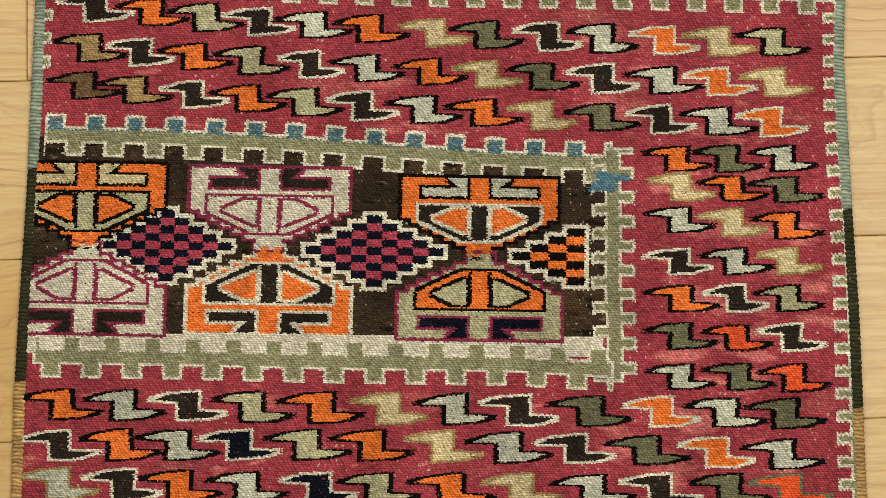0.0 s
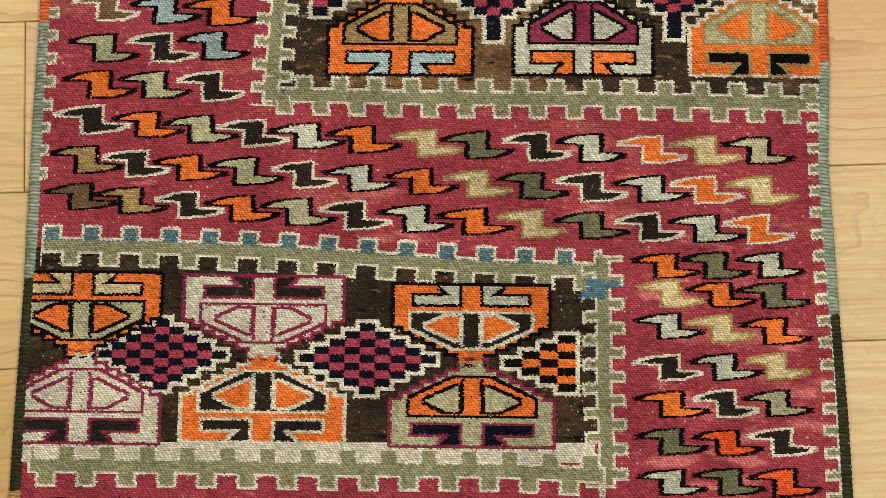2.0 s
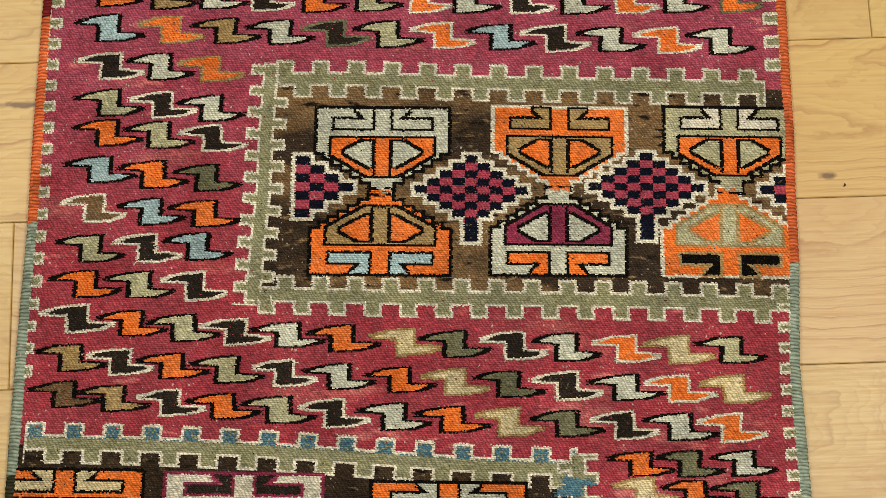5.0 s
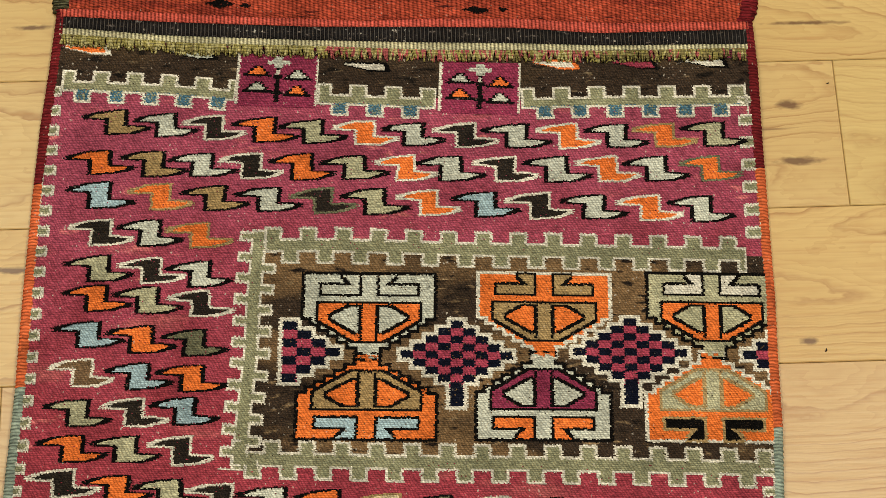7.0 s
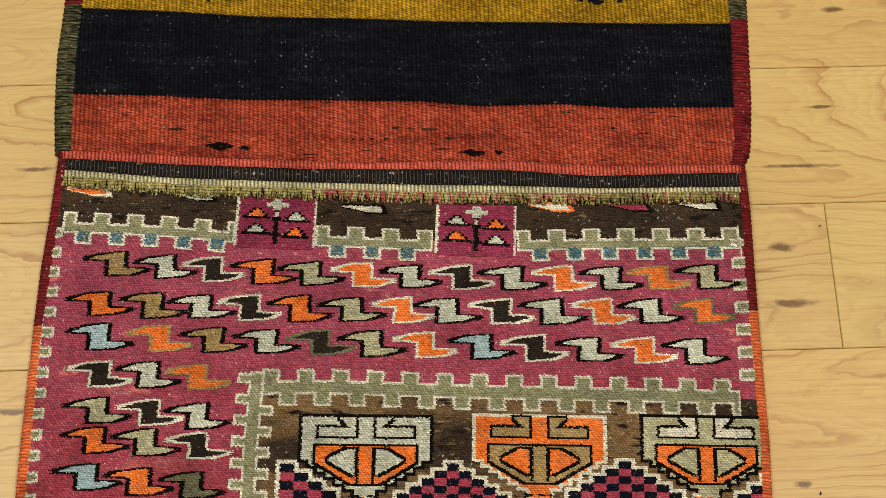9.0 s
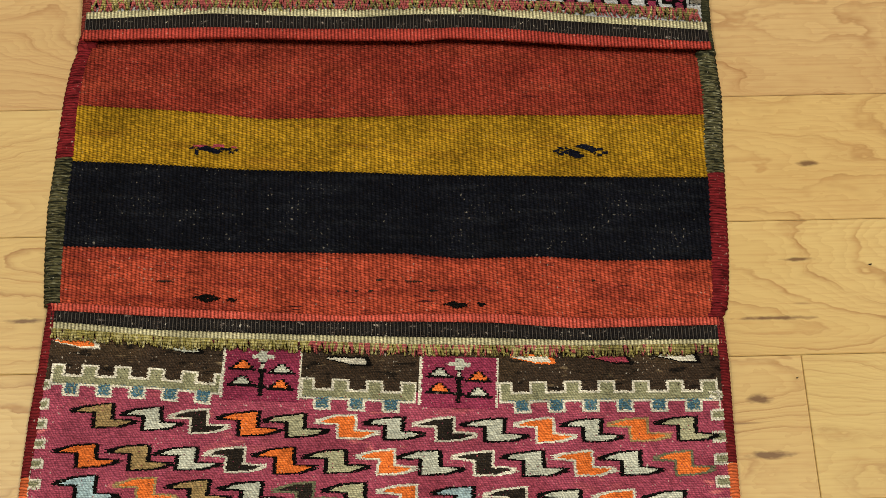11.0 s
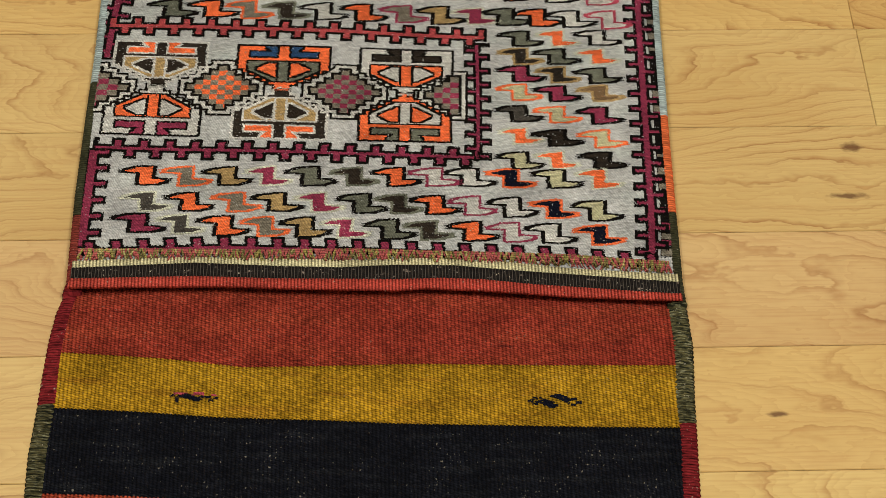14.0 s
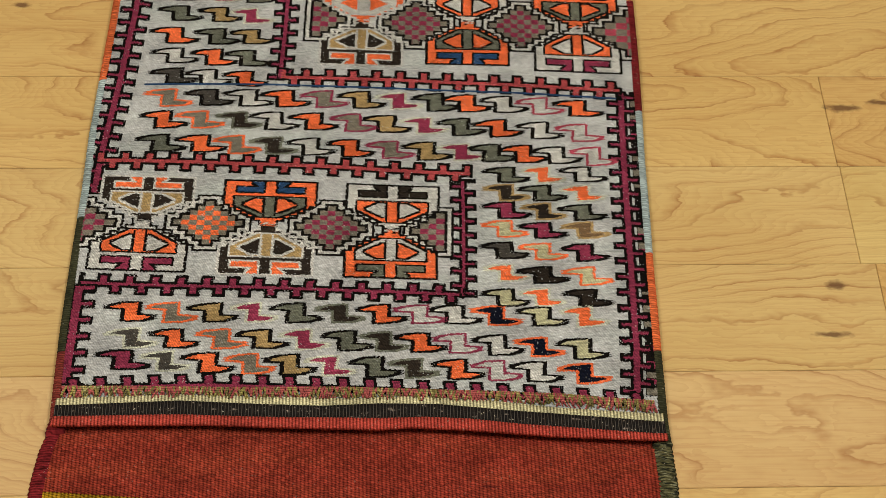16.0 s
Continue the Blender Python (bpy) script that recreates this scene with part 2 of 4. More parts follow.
def plank_wood():
    """Clear-lacquered maple: growth rings cut flat along the board, mineral streaks; tone and strength of the figure by board."""
    m, t, bsdf = nodes_of("lacquered_maple")
    place = add(t, "ShaderNodeNewGeometry").outputs["Position"]
    info = add(t, "ShaderNodeObjectInfo").outputs
    own = info["Random"]
    shift = add(t, "ShaderNodeCombineXYZ", {0: maths(t, "MULTIPLY", own, 37.0), 1: maths(t, "MULTIPLY", own, 91.0), 2: 0.0}).outputs[0]
    p = add(t, "ShaderNodeVectorMath", {0: place, 1: shift}, operation="ADD").outputs[0]
    up = add(t, "ShaderNodeSeparateXYZ", {0: place}).outputs[1]
    slow = add(t, "ShaderNodeTexNoise", {"Vector": scaled(t, p, 2.6, 8.0), "Scale": 1.0, "Detail": 1.5, "Roughness": 0.4}).outputs[0]
    wave = add(t, "ShaderNodeTexNoise", {"Vector": scaled(t, p, 16.0, 34.0), "Scale": 1.0, "Detail": 3.5, "Roughness": 0.6}).outputs[0]
    tilt = add(t, "ShaderNodeMapRange", {0: maths(t, "FRACT", maths(t, "MULTIPLY", own, 5.7)), 1: 0.0, 2: 1.0, 3: -62.0, 4: 62.0}).outputs[0]
    rise = maths(t, "ADD", maths(t, "MULTIPLY", slow, 15.0), maths(t, "ADD", maths(t, "MULTIPLY", up, tilt), maths(t, "MULTIPLY", wave, 1.4)))
    rings = maths(t, "FRACT", rise)
    # late wood darkens slowly and ends sharply
    late = maths(t, "MULTIPLY", maths(t, "POWER", ramp(t, rings, 0.58, 0.95), 2.8), ramp(t, rings, 1.0, 0.95))
    fibre = add(t, "ShaderNodeTexNoise", {"Vector": scaled(t, p, 14, 420), "Scale": 1.0, "Detail": 3.0}).outputs[0]
    cloud = add(t, "ShaderNodeTexNoise", {"Vector": scaled(t, p, 3.0, 8.0), "Scale": 1.0, "Detail": 2.0}).outputs[0]
    fade = add(t, "ShaderNodeTexNoise", {"Vector": scaled(t, p, 7.0, 30.0), "Scale": 1.0, "Detail": 2.0}).outputs[0]
    base = mix(t, ramp(t, cloud, 0.35, 0.7), (0.620, 0.452, 0.196), (0.545, 0.374, 0.150))
    figure = maths(t, "MULTIPLY", maths(t, "MULTIPLY", late, ramp(t, fade, 0.28, 0.66)), info["Alpha"])
    base = mix(t, figure, base, (0.290, 0.125, 0.038))
    fine = maths(t, "FRACT", maths(t, "MULTIPLY", rise, 3.6))
    base = mix(t, maths(t, "MULTIPLY", maths(t, "MULTIPLY", fine, fine), 0.26), base, (0.40, 0.215, 0.075))
    base = mix(t, maths(t, "MULTIPLY", ramp(t, fibre, 0.47, 0.72), 0.42), base, (0.44, 0.235, 0.085))
    streak = add(t, "ShaderNodeTexNoise", {"Vector": scaled(t, p, 8.0, 95.0), "Scale": 1.0, "Detail": 2.0, "Distortion": 0.6}).outputs[0]
    base = mix(t, maths(t, "MULTIPLY", ramp(t, streak, 0.73, 0.80), 0.65), base, (0.15, 0.065, 0.026))
    base = mix(t, 1.0, base, info["Color"], "MULTIPLY")
    # knots at their places on the boards
    for x, y, rx, ry in KNOTS:
        d = add(t, "ShaderNodeVectorMath", {0: place, 1: (x, y, 0.0)}, operation="SUBTRACT").outputs[0]
        wob = add(t, "ShaderNodeTexNoise", {"Vector": scaled(t, place, 90, 160), "Scale": 1.0}).outputs[0]
        far = add(t, "ShaderNodeVectorMath", {0: scaled(t, d, 1 / rx, 1 / ry, 0.0)}, operation="LENGTH").outputs["Value"]
        far = maths(t, "ADD", far, maths(t, "MULTIPLY", maths(t, "SUBTRACT", wob, 0.5), 1.6))
        base = mix(t, maths(t, "MULTIPLY", ramp(t, far, 1.1, 0.45), 0.85), base, (0.115, 0.050, 0.022))
    t.links.new(base, bsdf.inputs["Base Color"])
    rough = add(t, "ShaderNodeMapRange", {0: fibre, 1: 0.3, 2: 0.7, 3: 0.36, 4: 0.46}).outputs[0]
    t.links.new(rough, bsdf.inputs["Roughness"])
    bsdf.inputs["Specular IOR Level"].default_value = 0.4
    bump = add(t, "ShaderNodeBump", {"Strength": 0.25, "Distance": 0.0004, "Height": fibre})
    t.links.new(bump.outputs[0], bsdf.inputs["Normal"])
    return m


def paint(name, rgb, rough=0.8):
    m, t, bsdf = nodes_of(name)
    n = add(t, "ShaderNodeTexNoise", {"Scale": 30.0, "Detail": 4.0}).outputs[0]
    t.links.new(mix(t, ramp(t, n, 0.3, 0.7), rgb, tuple(c * 0.93 for c in rgb)), bsdf.inputs["Base Color"])
    bsdf.inputs["Roughness"].default_value = rough
    return m


KNOTS = [(0.549, 0.469, 0.0110, 0.0050), (0.544, 0.271, 0.0070, 0.0035), (0.733, 0.989, 0.0120, 0.0060), (0.780, 1.224, 0.0220, 0.0060), (0.820, 1.232, 0.0140, 0.0040), (0.570, 0.542, 0.0360, 0.0022), (0.597, 0.597, 0.0160, 0.0020), (0.721, 0.930, 0.0220, 0.0035), (0.552, 0.420, 0.0200, 0.0040), (0.619, 0.691, 0.0120, 0.0030), (-0.060, 0.347, 0.0300, 0.0030), (-0.055, 0.556, 0.0160, 0.0025), (-0.107, 1.376, 0.0120, 0.0040)]
WOOD = plank_wood()
WALL = paint("wall_paint", (0.72, 0.68, 0.60))

# ---- mesh helpers ----


def link(name, mesh, parent=None, label=""):
    ob = new(name, mesh)
    if parent is not None:
        ob.parent = parent
    return tagged(ob, label)


def from_arrays(name, verts, faces, mats, index=None, smooth=False):
    me = bpy.data.meshes.new(name)
    me.from_pydata(np.asarray(verts, float).tolist(), [], np.asarray(faces, int).tolist())
    for mm in mats:
        me.materials.append(mm)
    if index is not None:
        me.polygons.foreach_set("material_index", np.asarray(index, np.int32))
    if smooth:
        me.polygons.foreach_set("use_smooth", np.ones(len(me.polygons), bool))
    me.update()
    return me


def box(name, x0, x1, y0, y1, z0, z1, material, parent=None):
    v = [(x, y, z) for z in (z0, z1) for y in (y0, y1) for x in (x0, x1)]
    f = [(0, 2, 3, 1), (4, 5, 7, 6), (0, 1, 5, 4), (2, 6, 7, 3), (0, 4, 6, 2), (1, 3, 7, 5)]
    return link(name, from_arrays(name, v, f, [material]), parent)


# ---- the rug's plan, in millimetres ----
EDGE_L = [(-330, -84), (-164, -76), (-95, -74), (-16, -69), (63, -64), (148, -60), (190, -58), (250, -54), (345, -51), (416, -48), (464, -45), (514, -40), (566, -36),
          (569, -39), (608, -41), (662, -42), (690, -40), (718, -38), (747, -36), (776, -34), (806, -30), (824, -25), (836, -23), (869, -23), (934, -23), (968, -22),
          (1037, -20), (1109, -17), (1185, -16), (1253, -12), (1335, -7), (1378, -5), (1640, 9)]
EDGE_R = [(-330, 509), (-181, 510), (-53, 511), (46, 510), (126, 510), (202, 516), (258, 518), (306, 521), (353, 522), (400, 523), (449, 524), (499, 526), (543, 526),
          (550, 530), (566, 533), (603, 537), (647, 540), (675, 542), (703, 543), (762, 548), (804, 547), (829, 546), (860, 547), (926, 549), (994, 551), (1066, 554),
          (1141, 557), (1212, 561), (1294, 565), (1380, 568), (1640, 580)]


def curve(points):
    xs, ys = zip(*points)
    return lambda a: np.interp(a, xs, ys)


left, right = curve(EDGE_L), curve(EDGE_R)
MOUTH_RED = curve([(-27, 568), (49, 562), (119, 556), (213, 550), (260, 551), (331, 549), (378, 545), (425, 542), (516, 540)])
MOUTH_PALE = curve([(-9, 825), (71, 825), (123, 825), (227, 820), (279, 818), (305, 820), (357, 817), (435, 809), (535, 804)])


def height(x, y):
    """The cloth's upper face in millimetres: two layers in the bags, one between them, with slow ripples."""
    x, y = np.asarray(x, float), np.asarray(y, float)
    layers = np.where(y < MOUTH_RED(x) + 0.5, 7.0, np.where(y > MOUTH_PALE(x) - 1.5, 9.0, 3.4))
    swell = 0.55 * np.sin(x / 61 + y / 97) + 0.45 * np.sin(y / 43 - x / 118 + 1.0) + 0.3 * np.sin(x / 27 + 2 * np.sin(y / 71))
    return layers + swell


def sheet(name, lo, hi, material, parent, inset=4.0, lift=0.0, step=7.0, down=None, ribs=0.0, pitch=3.1, low=False, label=""):
    """A woven band from the curve lo to the curve hi, between the two selvedges, with its edges turned down."""
    nx = 1500 if ribs else 84
    a = np.linspace(0, 1, nx)

    def edge_of(line):
        y = line(np.linspace(0, 500, nx))
        for _ in range(4):
            y = line(left(y) + inset + (right(y) - left(y) - 2 * inset) * a)
        return y
    y0, y1 = edge_of(lo), edge_of(hi)
    ny = max(3, int(np.max(y1 - y0) / step) + 1)
    b = np.linspace(0, 1, ny)
    Y = y0[None] + (y1 - y0)[None] * b[:, None]
    XL, XR = left(Y) + inset, right(Y) - inset
    X = XL + (XR - XL) * a[None]
    Ym = y0[None] * (1 - b[:, None]) + y1[None] * b[:, None]
    mid = np.clip(Ym, y0[None] + 1.6, y1[None] - 2.6) if ny > 3 else (y0 + y1)[None] / 2 + 0 * Ym
    Z = height(X, np.minimum(mid, MOUTH_PALE(X) - 4) if low else mid) + lift
    if ribs:
        Z = Z + ribs * np.abs(np.sin(np.pi * X / pitch))
    top = np.stack([X, Ym, Z], -1).reshape(-1, 3)
    ids = np.arange(nx * ny).reshape(ny, nx)
    faces = np.stack([ids[:-1, :-1], ids[:-1, 1:], ids[1:, 1:], ids[1:, :-1]], -1).reshape(-1, 4).tolist()
    verts = top.tolist()
    if len(verts):
        ring = list(ids[0]) + list(ids[1:, -1]) + list(ids[-1, -2::-1]) + list(ids[-2:0:-1, 0])
        start = len(verts)
        for k, i in enumerate(ring):
            verts.append((top[i][0], top[i][1], 0.3 if down is None else top[i][2] - down))
        for k in range(len(ring)):
            k2 = (k + 1) % len(ring)
            faces.append((int(ring[k]), start + k, start + k2, int(ring[k2])))
    me = from_arrays(name, np.array(verts) * 0.001, faces, [material])
    me.polygons.foreach_set("use_smooth", np.array([i < (nx - 1) * (ny - 1) for i in range(len(faces))]))
    return link(name, me, parent, label)


RNG = np.random.default_rng(7)
LEAN_RUG = -0.045


def at(cx, cy, turn=LEAN_RUG):
    c, s = math.cos(turn), math.sin(turn)
    return lambda u, v: (cx + u * c - v * s, cy + u * s + v * c)


def along(points):
    """Local u runs along the polyline, v to its left."""
    P = np.array(points, float)
    s = np.concatenate([[0], np.cumsum(np.hypot(*np.diff(P, axis=0).T))])

    def place(u, v):
        x, y = np.interp(u, s, P[:, 0]), np.interp(u, s, P[:, 1])
        x2, y2 = np.interp(np.minimum(u + 6, s[-1]), s, P[:, 0]), np.interp(np.minimum(u + 6, s[-1]), s, P[:, 1])
        x1, y1 = np.interp(np.maximum(u - 6, 0), s, P[:, 0]), np.interp(np.maximum(u - 6, 0), s, P[:, 1])
        n = np.maximum(np.hypot(x2 - x1, y2 - y1), 1e-6)
        return x - v * (y2 - y1) / n, y + v * (x2 - x1) / n
    return place, s[-1]


def inside(poly, U, V):
    hit = np.zeros(U.shape, bool)
    px, py = poly[-1]
    for qx, qy in poly:
        cross = (qy > V) != (py > V)
        with np.errstate(divide="ignore", invalid="ignore"):
            hit ^= cross & (U < (px - qx) * (V - qy) / ((py - qy) or 1e-9) + qx)
        px, py = qx, qy
    return hit


def near(test, d, e=None):
    """The area that test covers, grown by d across and e along."""
    e = d if e is None else e

    def grown(U, V):
        got = test(U, V)
        for f in (0.5, 1.0):
            for i, j in ((1, 0), (-1, 0), (0, 1), (0, -1), (1, 1), (-1, 1), (1, -1), (-1, -1)):
                got = got | test(U + i * d * f, V + j * e * f)
        return got
    return grown


def shrunk(test, d, e=None):
    e = d if e is None else e
    return lambda U, V: (test(U + d, V) & test(U - d, V) & test(U, V + e) & test(U, V - e)
                         & test(U + d, V + e) & test(U - d, V + e) & test(U + d, V - e) & test(U - d, V - e))


def weave(name, parent, size, layers, place, lift=0.45, cu=1.05, cv=0.85, limit=9.0, label="", rough=0.34):
    """Wraps yarn row by row over the area (u0, u1, v0, v1): layers are (yarn, test), later ones on top."""
    u0, u1, v0, v1 = size
    nu, nv = max(2, int((u1 - u0) / cu)), max(2, int((v1 - v0) / cv))
    U, V = np.meshgrid(u0 + (np.arange(nu) + 0.5) * cu, v0 + (np.arange(nv) + 0.5) * cv)
    SU = U + RNG.normal(0, rough, (nv, 1)) + RNG.normal(0, 0.03, (nv, nu))
    SV = V + RNG.normal(0, rough * 0.55, (1, nu))
    grid = np.full(U.shape, -1)
    for key, test in layers:
        grid[test(SU, SV)] = YARNS.index(key)
    # wear: a few wraps are gone, of the brittle dark yarns more
    brittle = np.isin(grid, [YARNS.index(k) for k in "kdbf"])
    grid[RNG.random(grid.shape) < np.where(brittle, 0.015, 0.006)] = -1
    X, Y = place(U, V)
    grid[(X < left(Y) + 3.0) | (X > right(Y) - 3.0)] = -1
    runs = []
    most = int(limit / cu)
    for j in range(nv):
        row = grid[j]
        cuts = np.flatnonzero(np.diff(row)) + 1
        for a, b in zip(np.concatenate([[0], cuts]), np.concatenate([cuts, [nu]])):
            if row[a] >= 0:
                for c in range(a, b, most):
                    runs.append((c, min(c + most, b), j, row[a]))
    if not runs:
        return None
    R = np.array(runs)
    ua, ub, va, vb = u0 + R[:, 0] * cu, u0 + R[:, 1] * cu, v0 + R[:, 2] * cv, v0 + (R[:, 2] + 1) * cv
    cu4, cv4 = np.stack([ua, ub, ub, ua], 1), np.stack([va, va, vb, vb], 1)
    X, Y = place(cu4, cv4)
    Z = height(X, Y) + lift
    used = sorted(set(R[:, 3].tolist()))
    remap = {k: i for i, k in enumerate(used)}
    me = from_arrays(name, np.stack([X, Y, Z], -1).reshape(-1, 3) * 0.001, np.arange(4 * len(R)).reshape(-1, 4),
                     [YARN[YARNS[k]] for k in used], [remap[k] for k in R[:, 3].tolist()])
    return link(name, me, parent, label)


# ---- motifs ----
HOOK = [(-1.0, 0.36), (-0.74, 0.64), (-0.42, 0.83), (0.27, 1.0), (0.27, -0.38), (0.66, -0.40), (1.0, -0.46), (0.78, -0.72), (0.48, -0.90), (-0.27, -1.0), (-0.27, 0.30), (-0.62, 0.33)]
LONG = [(a * 1.16 if abs(a) == 1.0 else a, b) for a, b in HOOK]


def hooked(parent, code, x, y, w, h, thick):
    """The running-dog hook: a bent stroke with two pointed ends, in one yarn outlined with another."""
    w, h = 0.93 * w * RNG.uniform(0.95, 1.05), 0.95 * h * RNG.uniform(0.95, 1.05)
    bend = RNG.normal(0, 0.02, (len(HOOK), 2))
    poly = [((a + e) * w / 2, (b + f) * h / 2) for (a, b), (e, f) in zip(HOOK, bend)]
    tips = [((a + e) * w / 2, (b + f) * h / 2) for (a, b), (e, f) in zip(LONG, bend)]
    fill = lambda U, V: inside(poly, U, V)
    long_fill = lambda U, V: inside(tips, U, V)
    if code[1] in "k":
        edge = near(long_fill, thick * 1.7, thick * (0.6 if thick < 2.05 else 0.8))
    else:
        edge = near(long_fill, thick * 1.1, thick * 0.8)
    layers = [(code[1], edge), (code[0], fill)]
    weave("hook_motif", parent, (-w / 2 - 9, w / 2 + 9, -h / 2 - 3, h / 2 + 3), layers, at(x, y, LEAN_RUG + RNG.normal(0, 0.012)))


def hook_row(parent, codes, y0, y1, y2, w, h, thick=2.0):
    """One row of hooks: yarn, outline and place across; the row's height at its start, middle and end."""
    items = [(c[:2], float(c[2:])) for c in codes.split()]
    xs = [x for _, x in items]
    bend = np.polyfit([xs[0], xs[len(xs) // 2], xs[-1]], [y0, y1, y2], 2) if len(xs) > 2 else [0, 0, y0]
    for code, x in items:
        hooked(parent, code, x, float(np.polyval(bend, x)), w, h, thick)


def battlement(name, parent, points, band, tooth, period, body, rim, sides=(1, 1), core=None, phase=0.0, wide=0.52, rimw=2.2, core_side=1, label=""):
    """A crenellated border along a line: a band with teeth on one or both sides, outlined."""
    place, length = along(points)
    half = band / 2

    def shape(U, V):
        got = (np.abs(V) < half) & (U > 0) & (U < length)
        for side, on, ph in ((1, sides[0], phase), (-1, sides[1], phase + 0.5)):
            if on:
                tooth_u = ((U / period + ph) % 1.0) < wide
                got |= tooth_u & (V * side > 0) & (V * side < half + tooth) & (U > 0) & (U < length)
        return got
    inner = shrunk(shape, rimw, rimw * 0.9)
    layers = [(rim, shape), (body, inner)]
    if core:
        layers.append((core, lambda U, V: inner(U, V) & (V * core_side > half * 0.55) & (RNG.random(U.shape) < 0.82)))
    weave(name, parent, (0, length, -half - tooth - 1, half + tooth + 1), layers, place, lift=0.40, label=label)


def checked_diamond(parent, x, y, w, h, one, two, rim, second=None, part=0, n=4, tail=0.0):
    """A stepped diamond of two yarns in checks; part -1 or 1 keeps its left or right half."""
    cw, ch = w / (n + 0.5), h / (n + 0.5)

    def body(U, V):
        I, J = np.round(U / cw), np.round(V / ch)
        got = np.abs(I) + np.abs(J) <= n
        got |= (np.abs(U) < cw * 0.55) & (V < 0) & (V > -h - tail)
        if part:
            got &= (U * part > -cw * 0.5) & (np.abs(V) < h)
        return got
    odd = lambda U, V: body(U, V) & (V > -h) & ((np.round(U / cw) + np.round(V / ch)) % 2 == (n + 1) % 2)
    layers = []
    if second:
        layers += [(rim, near(near(body, 5.0, 4.4), 4.6, 4.0)), (second, near(near(body, 3.6, 3.2), 3.2, 2.8))]
    layers += [(rim, near(body, 3.2, 2.8)), (one, body), (two, odd)]
    weave("checked_diamond", parent, (-w - 12, w + 12, -h - 11 - tail, h + 11), layers, at(x, y), lift=0.46)


def crested(parent, x, flat, neck, hw, yarns, up):
    """Half of an hourglass figure: a flat foot, a stepped shoulder and a neck, with sails, a post and hooked bars inside."""
    A, O, I, B, C, D = yarns[:6]
    J = yarns[6] if len(yarns) > 6 else I
    tall = abs(neck - flat)
    sgn = -1 if up else 1
    q = lambda pts: [(a * hw, (b * tall) * sgn) for a, b in pts]
    steps = [(1.0, 0.53), (0.87, 0.60), (0.74, 0.67), (0.60, 0.74), (0.45, 0.81), (0.30, 0.88), (0.16, 1.02)]
    side = [(1.0, 0.0)]
    for i, (a, b) in enumerate(steps):
        side.append((a, b))
        if i + 1 < len(steps):
            side.append((steps[i + 1][0], b))
    body = q([(-a, b) for a, b in side] + side[::-1])
    arch = q([(-0.78, 0.36), (-0.78, 0.55), (-0.22, 0.81), (0.22, 0.81), (0.78, 0.55), (0.78, 0.36)])
    sail_l = q([(-0.60, 0.53), (-0.165, 0.715), (-0.165, 0.40), (-0.32, 0.40)])
    sail_r = q([(0.60, 0.53), (0.165, 0.715), (0.165, 0.40), (0.32, 0.40)])
    bar_l = q([(-0.74, 0.13), (-0.74, 0.24), (-0.16, 0.24), (-0.16, 0.0), (-0.42, 0.0), (-0.25, 0.13)])
    bar_r = [(-a, b) for a, b in bar_l]
    T = lambda poly: (lambda U, V: inside(poly, U, V))
    layers = [(O, near(T(body), 2.7, 2.4)), (A, T(body))]
    for poly, rim, fill in ((arch, I, B), (sail_l, I, C), (sail_r, I, C), (bar_l, J, D), (bar_r, J, D)):
        layers += [(rim, near(T(poly), 2.3, 1.9)), (fill, T(poly))]
    post = q([(-0.10, 0.37), (-0.10, 0.80), (0.10, 0.80), (0.10, 0.37)])
    layers += [(I, near(T(post), 2.2, 0.1)), (B, T(post))]
    lo, hi = (0, tall * 1.03) if not up else (-tall * 1.03, 0)
    weave("crested_figure", parent, (-hw - 5, hw + 5, lo - 3, hi + 3), layers, at(x, flat), lift=0.50)


def panel(name, parent, corners, yarn_material, lift=0.22):
    """A plain woven field between four corners, given clockwise from its upper left."""
    P = np.array(corners, float)
    nx, ny = 60, 22
    a, b = np.meshgrid(np.linspace(0, 1, nx), np.linspace(0, 1, ny))
    XY = (P[0][None, None] * ((1 - a) * (1 - b))[..., None] + P[1] * (a * (1 - b))[..., None] + P[2] * (a * b)[..., None] + P[3] * ((1 - a) * b)[..., None])
    X = np.clip(XY[..., 0], left(XY[..., 1]) + 3.5, right(XY[..., 1]) - 3.5)
    Y = XY[..., 1]
    ids = np.arange(nx * ny).reshape(ny, nx)
    faces = np.stack([ids[1:, :-1], ids[1:, 1:], ids[:-1, 1:], ids[:-1, :-1]], -1).reshape(-1, 4)
    me = from_arrays(name, np.stack([X, Y, height(X, Y) + lift], -1).reshape(-1, 3) * 0.001, faces, [yarn_material], smooth=True)
    return link(name, me, parent)


